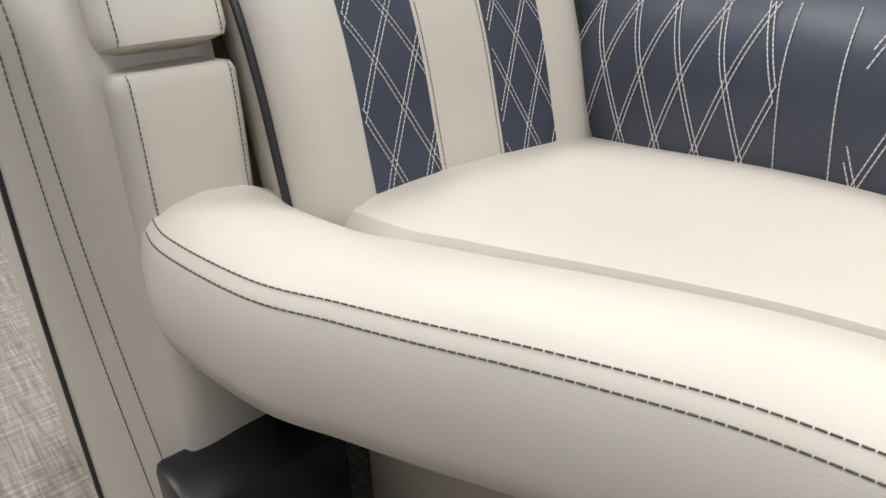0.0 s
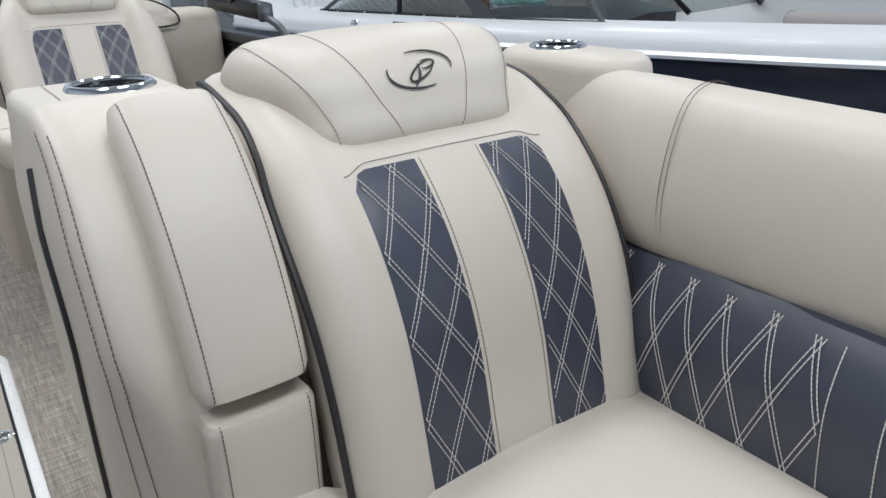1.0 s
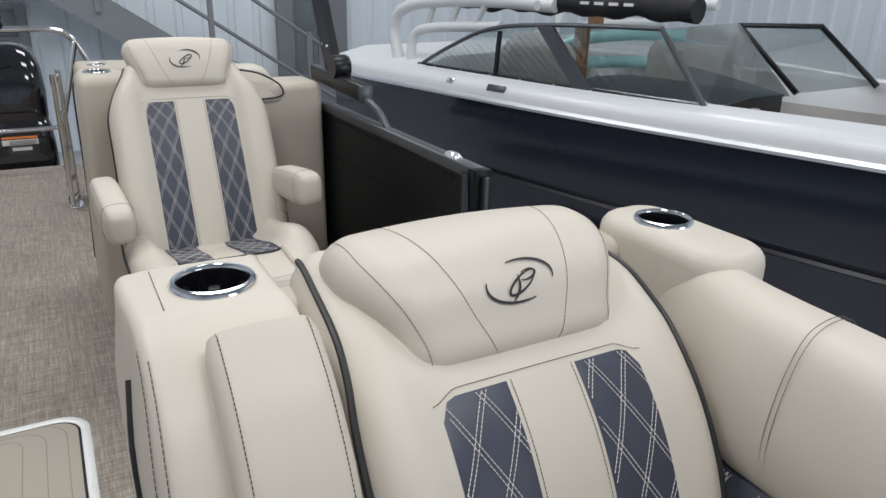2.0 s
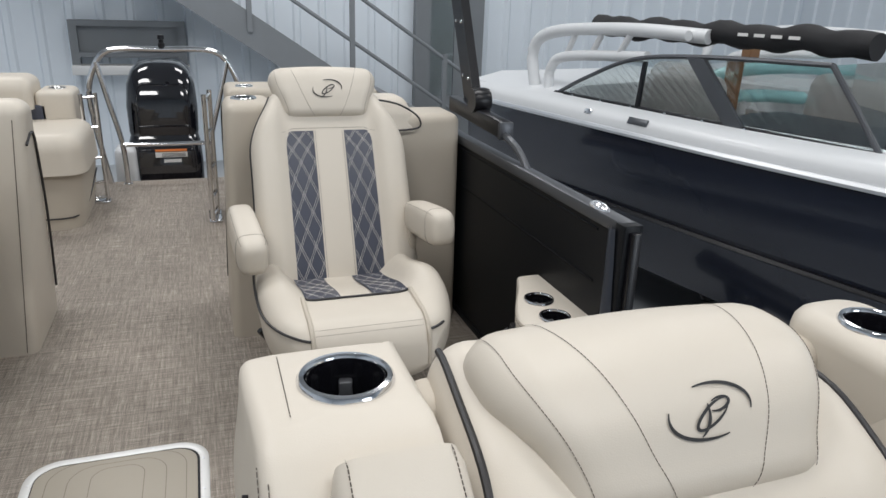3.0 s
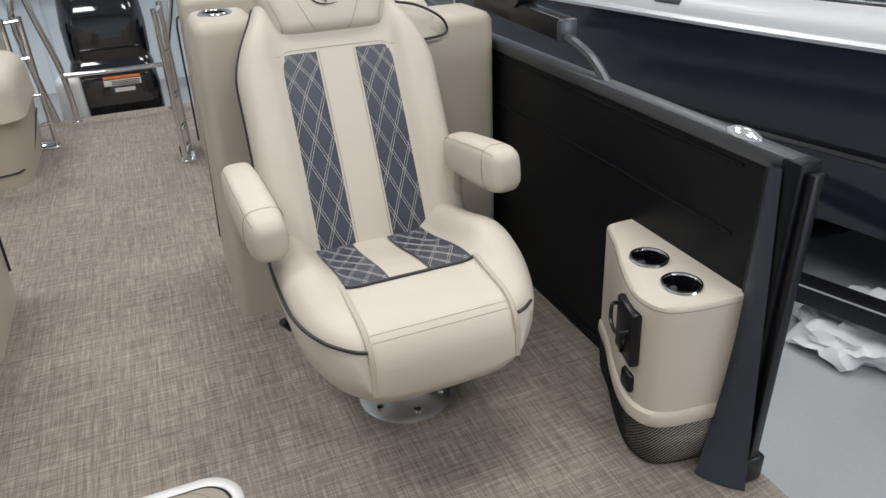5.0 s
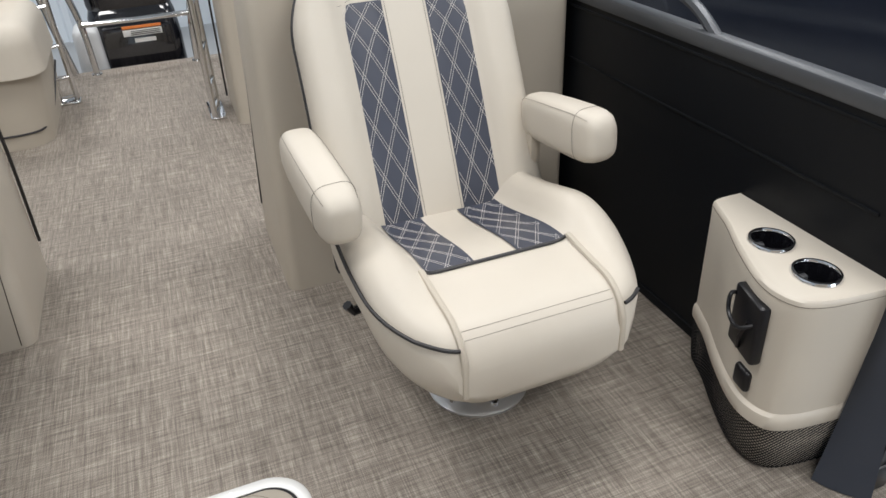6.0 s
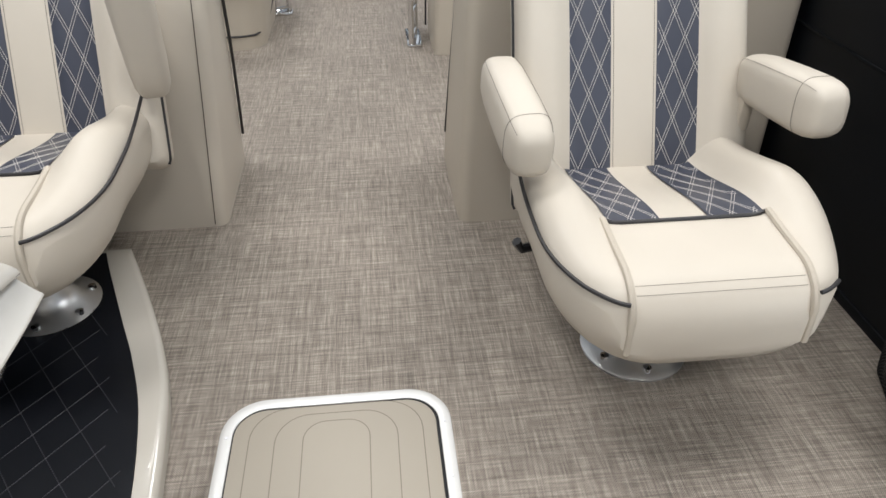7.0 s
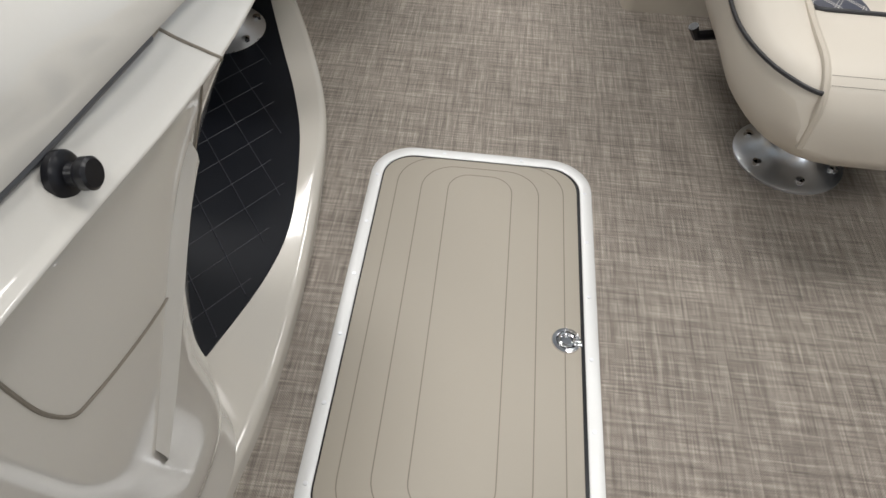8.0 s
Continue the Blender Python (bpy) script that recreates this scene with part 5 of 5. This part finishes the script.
rows_d = []
for i in range(25):
    yy = 0.95 + 1.02 * i / 24
    a, c3 = con_pt(yy, 4.55, 0.004), con_pt(yy, 3.0)
    rows_d.append([a, a + Vector((-0.015, 0, 0.022)), a + Vector((-0.06, 0, 0.046)), Vector((c3.x + 0.05, a.y, c3.z + 0.036)), Vector((c3.x - 0.15, a.y, c3.z + 0.038)), Vector((-1.17, a.y, c3.z + 0.034)), Vector((-1.17, a.y, c3.z - 0.05)), a + Vector((-0.05, 0, -0.03))])
part("dash_pad", loft(B(), rows_d), DASH, con, "dark slate vinyl dash pad")


def con_line(*stops):
    """A line over the skin through stops of (y, k), rounded at its bends."""
    return [con_pt(p.x, p.y, 0.0004) for p in smooth_line([(y, k, 0) for y, k in stops], 12 * (len(stops) - 1))]


# dark tube laid where the shell edge shades its groove
part("shell_groove", tube(B(), con_line((0.95, 6.35), (1.15, 6.35), (1.40, 6.35), (1.64, 6.35)), 0.0032, 8), TAB, con, "dark tube for the shade under the shell edge")
# seam laid on the skin, its recess shade given by the darker colour
part("door_seam", tube(B(), con_line((1.64, 6.35), (1.664, 6.5), (1.672, 7.2), (1.682, 8.2), (1.700, 9.0), (1.708, 10.0), (1.712, 11.0), (1.706, 11.6), (1.690, 12.1), (1.655, 12.45), (1.60, 12.52), (1.50, 12.50), (1.40, 12.45), (1.355, 12.38), (1.330, 12.1), (1.318, 11.4), (1.316, 10.0), (1.316, 8.2), (1.316, 6.5)), 0.0020, 6), GROOVE, con, "door seam with its shade put into the colour")
rows_b = []
for i in range(31):
    f = i / 30
    w = 0.011 * math.sin(math.pi * min(1, 0.12 + 0.80 * f)) + 0.002
    yy, k = 1.665 - 0.235 * f, 12.20 + 0.92 * f ** 1.3
    rows_b.append([con_pt(yy, k - 0.10, 0.0), con_pt(yy, k - 0.04, 0.006 + w * 0.3), con_pt(yy, k, 0.008 + w * 0.4), con_pt(yy, k + 0.05, 0.004), con_pt(yy, k + 0.10, 0.0)])
part("lower_blade", loft(B(), rows_b, False), CONSOLE, con)
kb = con_pt(1.452, 8.5, 0.0)
part("knob", lathe(B(), [(0.0185, 0.0), (0.0185, 0.006), (0.015, 0.009), (0.009, 0.010), (0.008, 0.016), (0.011, 0.018), (0.0125, 0.020), (0.0125, 0.027), (0.0105, 0.029), (0.004, 0.029)], (0, 0, 0), 28, Matrix.Translation(kb) @ pose(0, 0, 0, 0, 78, 0)), BLACK, con, "black push knob")

# ---------------------------------------------------------------- the neighbouring runabout
D = Vector((0.1857, -0.9826, 0))
NN = Vector((0.9826, 0.1857, 0))
O = Vector((2.19, 5.66, 0))


def P(s, w, z):
    return O + D * s + NN * w + Vector((0, 0, z))


boat = thing("runabout_boat", "navy and white runabout with a tinted windscreen", "boat", (3.2, 4.0, FLOOR_Z), room=True)
secs = []
LB = 7.2


def side_w(s):
    """How far the near side bends in towards the bow."""
    return 1.15 * step(3.9, 7.4, s) ** 1.3 + 0.06 * (1 - step(0, 0.5, s))


loops = []
for i in range(41):
    s = LB * i / 40
    w0 = side_w(s)
    half = 1.22 - w0
    zr = 0.50 + 0.05 * step(2, 5.5, s)
    lp = []
    right = [(0.0, zr), (0.012, zr - 0.30), (0.05, zr - 0.43), (0.02, zr - 0.45), (0.10, zr - 0.78), (0.35, -0.37), (1.22 - w0 if half > 0.02 else 0.02, -0.66)]
    near = [P(s, w0 + min(a, half), z) for a, z in right]
    far = [P(s, 2.44 - w0 - min(a, half), z) for a, z in right[:-1]]
    loops.append(near + far[::-1])
part("hull", loft(B(), loops, False), HULL, boat, "glossy navy hull")
part("crease_stripe", loft(B(), [[P(LB * i / 40, side_w(LB * i / 40) + a, 0.055 + 0.05 * step(2, 5.5, LB * i / 40) + b) for a, b in ((0.028, -0.016), (0.018, 0.0), (0.028, 0.016), (0.05, 0.016), (0.05, -0.016))] for i in range(41)]), BLACK, boat, "black hull stripe")
part("rub_rail", loft(B(), [[P(LB * i / 40, side_w(LB * i / 40) + a, 0.51 + 0.05 * step(2, 5.5, LB * i / 40) + b) for a, b in ((-0.012, -0.012), (-0.02, 0.004), (-0.012, 0.02), (0.01, 0.022), (0.01, -0.012))] for i in range(41)]), BRUSHED, boat, "polished rub rail")
rows = []
for i in range(41):
    s = LB * i / 40
    w0 = side_w(s)
    z = 0.52 + 0.05 * step(2, 5.5, s)
    rows.append([P(s, w0 + a, z + b) for a, b in ((-0.004, 0.0), (0.0, 0.05), (0.03, 0.085), (0.10, 0.105), (0.26, 0.115), (0.28, 0.10), (0.28, -0.1), (0.04, -0.02))])
part("gunwale", loft(B(), rows), WHITE, boat, "white gunwale")
rows = []
for i in range(41):
    s = LB * i / 40
    w0 = side_w(s)
    z = 0.52 + 0.05 * step(2, 5.5, s)
    rows.append([P(s, 2.44 - w0 - a, z + b) for a, b in ((-0.004, 0.0), (0.0, 0.05), (0.03, 0.085), (0.10, 0.105), (0.26, 0.115), (0.28, 0.10), (0.28, -0.1), (0.04, -0.02))])
part("gunwale", loft(B(), rows), WHITE, boat, "white gunwale")
part("bow_deck", loft(B(), [[P(s, side_w(s) + 0.2, 0.58), P(s, 1.22, 0.64), P(s, 2.24 - side_w(s), 0.58), P(s, 1.22, 0.54)] for s in (5.6, 6.0, 6.4, 6.8)]), WHITE, boat)
part("stern_deck", loft(B(), [[P(s, w, z) for w, z in ((0.1, 0.50), (0.12, 0.62), (0.4, 0.68), (2.0, 0.68), (2.32, 0.62), (2.34, 0.5))] for s in (-0.05, 0.15, 0.9, 1.0)]), WHITE, boat)
loops = []
for i in range(25):
    s = 0.9 + 4.75 * i / 24
    w0 = side_w(s)
    inner = [(0.265, 0.60), (0.275, 0.50), (0.30, 0.16), (0.36, 0.11)]
    inner += [(2.44 - 2 * w0 - a, z) for a, z in inner[::-1]]
    loops.append([P(s, w0 + a, z) for a, z in inner])
part("cockpit_liner", loft(B(), loops, False), GREY_VINYL, boat, "grey vinyl cockpit liner")

for s_, w_, l_ in ((1.55, 0.80, 0.62), (2.15, 1.75, 0.55), (1.05, 1.4, 0.5)):
    st_ = part("cockpit_seat", block(B(), (-0.16, 0.16, -l_ / 2, l_ / 2), (-0.11, 0.11, -l_ / 2 + 0.03, l_ / 2 - 0.03), 0.11, 0.80, 0.07, 0.07), GREY_VINYL, boat, "grey vinyl cockpit seat")
    st_.matrix_parent_inverse = Matrix()
    st_.matrix_local = Matrix.Translation(P(s_, w_, 0) - BASES[boat.name]) @ pose(0, 0, 0, 0, 0, 10.7)

# windscreen: near side glass, posts, and the raked front
ws = part("windscreen_base", tube(B(), [P(0.90 + 2.25 * i / 20, 0.20, 0.625) for i in range(21)], 0.020, 8), BLACK, boat, "black windscreen base rail")
topl = smooth_line([P(0.93, 0.20, 0.635), P(1.20, 0.21, 0.765), P(1.57, 0.23, 0.905), P(2.05, 0.25, 0.957), P(2.79, 0.27, 0.98)], 30)
part("windscreen_rail", tube(B(), topl, 0.013, 8), RAIL, ws)
bm = B()
base_l = [P(0.93 + 2.2 * i / 30, 0.20, 0.63) for i in range(31)]
loft(bm, [base_l, topl], False)
bmesh.ops.solidify(bm, geom=bm.faces[:], thickness=0.005)
gl = part("side_glass", bm, GLASS, ws, "tinted side glass")
gl.visible_shadow = False
part("front_post", tube(B(), [P(3.13, 0.20, 0.63), P(2.96, 0.235, 0.81), P(2.79, 0.27, 0.98)], 0.014, 8), RAIL, ws)
for s0, s1, wd, mat, zt in ((1.68, 1.66, 0.010, BLACK, 0.90), (2.39, 2.03, 0.060, RAIL, 0.95)):
    bm = loft(B(), [[P(s + dx, 0.195 + (0.045 if z > 0.8 else 0) + dw, z) for dx, dw in ((-wd, -0.014), (wd, -0.014), (wd, 0.014), (-wd, 0.014))] for s, z in ((s0, 0.62), (s1, zt))])
    part("post", bm, mat, ws, smooth=False)
for k in range(8):
    q = P(1.1 + 0.27 * k, 0.180, 0.632)
    part("snap", lathe(B(), [(0.009, 0), (0.008, 0.004), (0.002, 0.005)], (0, 0, 0), 10, Matrix.Translation(q) @ pose(0, 0, 0, 0, -80, 10.7)), STEEL, ws)
bm = loft(B(), [[P(3.13, 0.20, 0.64), P(3.20, 0.95, 0.64)], [P(2.79, 0.27, 0.98), P(2.84, 0.95, 1.0)]], False)
bmesh.ops.solidify(bm, geom=bm.faces[:], thickness=0.005)
fg = part("front_glass", bm, GLASS, ws, "raked front glass")
fg.visible_shadow = False
bm = loft(B(), [[P(2.98, 1.55, 0.58), P(3.22, 2.1, 0.62)], [P(2.54, 1.55, 0.95), P(2.85, 2.0, 0.95)]], False)
bmesh.ops.solidify(bm, geom=bm.faces[:], thickness=0.006)
fg = part("front_glass", bm, GLASS, ws, "raked front glass")
fg.visible_shadow = False
part("glass_frame", tube(B(), [P(2.98, 1.54, 0.58), P(2.54, 1.54, 0.96), P(2.85, 2.02, 0.96), P(3.23, 2.12, 0.61)], 0.02, 8), BLACK, ws)
part("dash_hood", loft(B(), [[P(s, w, z) for w, z in ((0.22, 0.45), (0.24, 0.63), (0.6, 0.655), (0.95, 0.64), (0.97, 0.3), (0.22, 0.3))] for s in (2.2, 2.6, 3.1, 3.16)]), BLACK, boat, "dark dashboard hood")
part("bow_console", block(B(), (-0.32, 0.32, -0.35, 0.35), (-0.30, 0.30, -0.33, 0.33), 0.1, 0.60, 0.06), WHITE, boat).matrix_local = Matrix.Translation(P(3.30, 1.85, 0) - BASES[boat.name]) @ pose(0, 0, 0, 0, 0, 10.7)
for s, w, l in ((3.02, 0.62, 0.42), (4.25, 1.75, 1.5)):
    sb = part("bow_seat", block(B(), (-0.09, 0.09, -l / 2, l / 2), (-0.05, 0.05, -l / 2, l / 2), 0.2, 0.60, 0.05, 0.05), GREY_VINYL, boat, "grey vinyl bow seat")
    sb.matrix_parent_inverse = Matrix()
    sb.matrix_local = Matrix.Translation(P(s, w, 0) - BASES[boat.name]) @ pose(0, 0, 0, 0, 0, 10.7)
for o in boat.children:
    if o.name.startswith("bow_console"):
        o.matrix_parent_inverse = Matrix()
part("vent", box(B(), -0.075, 0.075, -0.02, 0.02, -0.004, 0.006, 0.003, 2, Matrix.Translation(P(1.88, 0.010, 0.590)) @ pose(0, 0, 0, 0, -65, 10.7) @ pose(0, 0, 0, 0, 0, 90)), RAIL, boat)
part("badge", box(B(), -0.03, 0.03, -0.015, 0.015, -0.003, 0.004, 0.002, 2, Matrix.Translation(P(1.46, 0.010, 0.590)) @ pose(0, 0, 0, 0, -65, 10.7) @ pose(0, 0, 0, 0, 0, 90)), STEEL, boat)
part("bow_cleat", box(B(), -0.09, 0.09, -0.02, 0.02, -0.004, 0.008, 0.004, 2, Matrix.Translation(P(4.3, 0.16 + side_w(4.3), 0.645)) @ pose(0, 0, 0, 0, 0, -60)), STEEL, boat)
# tower of the runabout and its rolled canvas
tower = thing("wakeboard_tower", "white tubular wakeboard tower with rolled canvas", "boat tower", P(0.7, 0.4, 0.6), room=True)
for w in (0.25, 2.1):
    part("leg", tube(B(), smooth_line([P(0.62, w, 0.58), P(0.52, w + 0.02, 0.88), P(0.72, w + 0.04, 1.02), P(1.4, w + 0.06, 1.07), P(2.0, w + 0.1, 1.06)], 24), 0.042, 10), WHITE, tower)
    part("leg", tube(B(), smooth_line([P(0.76, w, 0.58), P(0.74, w + 0.02, 0.78), P(0.9, w + 0.04, 0.87), P(1.6, w + 0.06, 0.92)], 20), 0.035, 10), WHITE, tower)
    for k in range(3):
        part("brace", tube(B(), [P(0.85 + 0.25 * k, w + 0.05, 0.86 + 0.02 * k), P(0.95 + 0.25 * k, w + 0.05, 1.04)], 0.02, 8), WHITE, tower)
part("cross_bar", tube(B(), [P(1.9, 0.3, 1.06), P(1.9, 1.2, 1.1), P(1.9, 2.2, 1.06)], 0.03, 10), WHITE, tower)
part("rolled_canvas", loft(B(), [[P(1.02 + 0.052 * k, 0.42 + (0.068 + 0.010 * math.sin(k * 1.3)) * math.cos(q), 1.075 + 0.008 * math.sin(k * 0.7) + (0.064 + 0.010 * math.sin(k * 1.3 + q)) * math.sin(q)) for q in (2 * math.pi * i / 14 for i in range(14))] for k in range(37)]), CANVAS, tower, "black rolled canvas")
for k in range(4):
    part("lettering_bar", box(B(), -0.028, 0.028, -0.002, 0.002, -0.008, 0.008, 0, 1, Matrix.Translation(P(2.22 + 0.10 * k, 0.343, 1.085)) @ pose(0, 0, 0, 0, 0, -70)), PAPER, tower, smooth=False)

# a second boat behind, teal and white
b2 = thing("ski_boat", "teal and white ski boat behind the runabout", "boat", P(2.5, 4.3, FLOOR_Z), room=True)
loops = []
for i in range(21):
    s = -1.5 + 7.5 * i / 20
    w0 = 3.2 + 0.9 * step(3.0, 6, s)
    loops.append([P(s, w0, 0.30), P(s, w0 + 0.05, 0.0), P(s, w0 + 0.5, -0.5), P(s, 5.0, -0.6), P(s, 5.6, 0.0), P(s, 5.65, 0.30), P(s, 5.4, 0.34), P(s, w0 + 0.3, 0.34)])
part("hull", loft(B(), loops), WHITE, b2)
part("stripe", loft(B(), [[P(-1.5 + 7.5 * i / 20, 3.17 + 0.9 * step(3.0, 6, -1.5 + 7.5 * i / 20), z) for z in (0.2, 0.29)] + [P(-1.5 + 7.5 * i / 20, 3.21 + 0.9 * step(3.0, 6, -1.5 + 7.5 * i / 20), z) for z in (0.29, 0.2)] for i in range(21)]), TEAL, b2)
part("cabin", loft(B(), [[P(s, w, z) for w, z in ((3.5, 0.30), (3.6, 0.55), (5.2, 0.55), (5.3, 0.30))] for s in (-0.6, -0.4, 0.9, 1.3)]), WHITE, b2)
part("tower", tube(B(), smooth_line([(3.57, 4.5, 0.62), (3.66, 4.5, 0.71), (3.83, 4.5, 0.765), (4.2, 4.5, 0.79), (4.7, 4.5, 0.775), (5.08, 4.5, 0.70), (5.24, 4.5, 0.62), (5.08, 4.5, 0.575), (4.7, 4.5, 0.565), (4.2, 4.5, 0.60), (3.72, 4.5, 0.60)], 50), 0.045, 10), TEAL, b2, "pale teal tower hoop")
for xx in (4.0, 4.9):
    part("tower_leg", tube(B(), [(xx, 4.5, 0.60), (xx + 0.05, 4.52, 0.45), (xx + 0.10, 4.55, 0.25)], 0.04, 10), WHITE, b2)
part("wood_post", box(B(), -0.042, 0.042, -0.042, 0.042, FLOOR_Z, 1.05, 0.005, 1, Matrix.Translation((3.75, 4.35, 0))), WOOD, None, smooth=False)
tagged(bpy.data.objects["wood_post"], "brown timber post between the boats", "post").matrix_world = SHOWROOM

# trailer under the runabout, box, plastic film
trailer = thing("boat_trailer", "black steel boat trailer under the runabout", "trailer", P(2.5, 0.4, FLOOR_Z), room=True)
part("frame_rail", box(B(), -0.05, 0.05, -3.2, 3.2, -0.54, -0.44, 0.01, 2, Matrix.Translation(P(3.0, 0.75, 0)) @ pose(0, 0, 0, 0, 0, 10.7)), BLACK, trailer)
part("side_beam", box(B(), -0.05, 0.05, -0.95, 0.95, -0.05, 0.05, 0.008, 2, Matrix.Translation((2.57, 2.70, -0.47)) @ pose(0, 0, 0, 0, 0, 18.7)), BLACK, trailer, "black steel side beam")
part("pinstripe", box(B(), -0.052, -0.046, -0.95, 0.95, 0.035, 0.043, 0, 1, Matrix.Translation((2.57, 2.70, -0.47)) @ pose(0, 0, 0, 0, 0, 18.7)), BRUSHED, trailer, "bright edge stripe")
part("axle_arm", tube(B(), smooth_line([(2.52, 3.12, -0.47), (2.75, 3.15, -0.48), (3.15, 3.13, -0.48), (3.45, 3.07, -0.46), (3.70, 2.92, -0.42)], 24), 0.05, 10), BLACK, trailer, "black curved arm")
part("bunk_post", box(B(), 3.20, 3.26, 3.10, 3.16, -0.45, -0.30, 0.006), BLACK, trailer)
part("bunk", box(B(), -0.04, 0.04, -0.5, 0.5, -0.34, -0.29, 0.01, 2, Matrix.Translation((3.24, 3.13, 0)) @ pose(0, 0, 0, 0, 0, 60)), BLACK, trailer)
for yy in (3.4, 1.9):
    p = Vector((2.57, 2.70, 0)) + Vector((-0.32, 0.947, 0)) * (yy - 2.70)
    part("foot", box(B(), p.x - 0.04, p.x + 0.04, p.y - 0.04, p.y + 0.04, FLOOR_Z, -0.51, 0.006), BLACK, trailer)
bm = B()
bmesh.ops.create_icosphere(bm, subdivisions=4, radius=1)
for v in bm.verts:
    n = noise.noise(v.co * 2.1) * 0.35 + noise.noise(v.co * 5) * 0.14
    v.co = Vector((2.75 + v.co.x * 0.26 * (1 + n), 2.58 + v.co.y * 0.22 * (1 + n), FLOOR_Z + 0.08 + max(-0.075, v.co.z * 0.11 * (1 + 2 * n))))
tagged(part("plastic_film", bm, PLASTIC_BAG), "crumpled white plastic film on the concrete", "plastic film").matrix_world = SHOWROOM
carton = thing("carton", "brown cardboard carton with a paper label", "box", (2.02, 0.99, 0.42), room=True)
cm = Matrix.Translation((2.02, 0.99, 0.430)) @ pose(0, 0, 0, 0, 0, 28)
part("case", box(B(), -0.10, 0.10, -0.09, 0.09, -0.06, 0.06, 0.003, 1, cm), CARD, carton, smooth=False)
part("paper_label", box(B(), -0.104, -0.099, -0.04, 0.05, -0.03, 0.035, 0, 1, cm), PAPER, carton, smooth=False)
part("tape", box(B(), -0.101, 0.101, -0.02, 0.02, 0.0595, 0.0615, 0, 1, cm), LID, carton, smooth=False)
stand = thing("stand", "grey steel stand under a carton", "stand", (2.02, 0.99, FLOOR_Z), room=True)
part("top", box(B(), -0.14, 0.14, -0.12, 0.12, -0.085, -0.0605, 0.004, 1, cm), STAIR, stand, smooth=False)
for a, c in ((-0.11, -0.09), (0.11, -0.09), (0.11, 0.09), (-0.11, 0.09)):
    part("leg", box(B(), a - 0.015, a + 0.015, c - 0.015, c + 0.015, FLOOR_Z - 0.430, -0.085, 0.003, 1, cm), STAIR, stand, smooth=False)
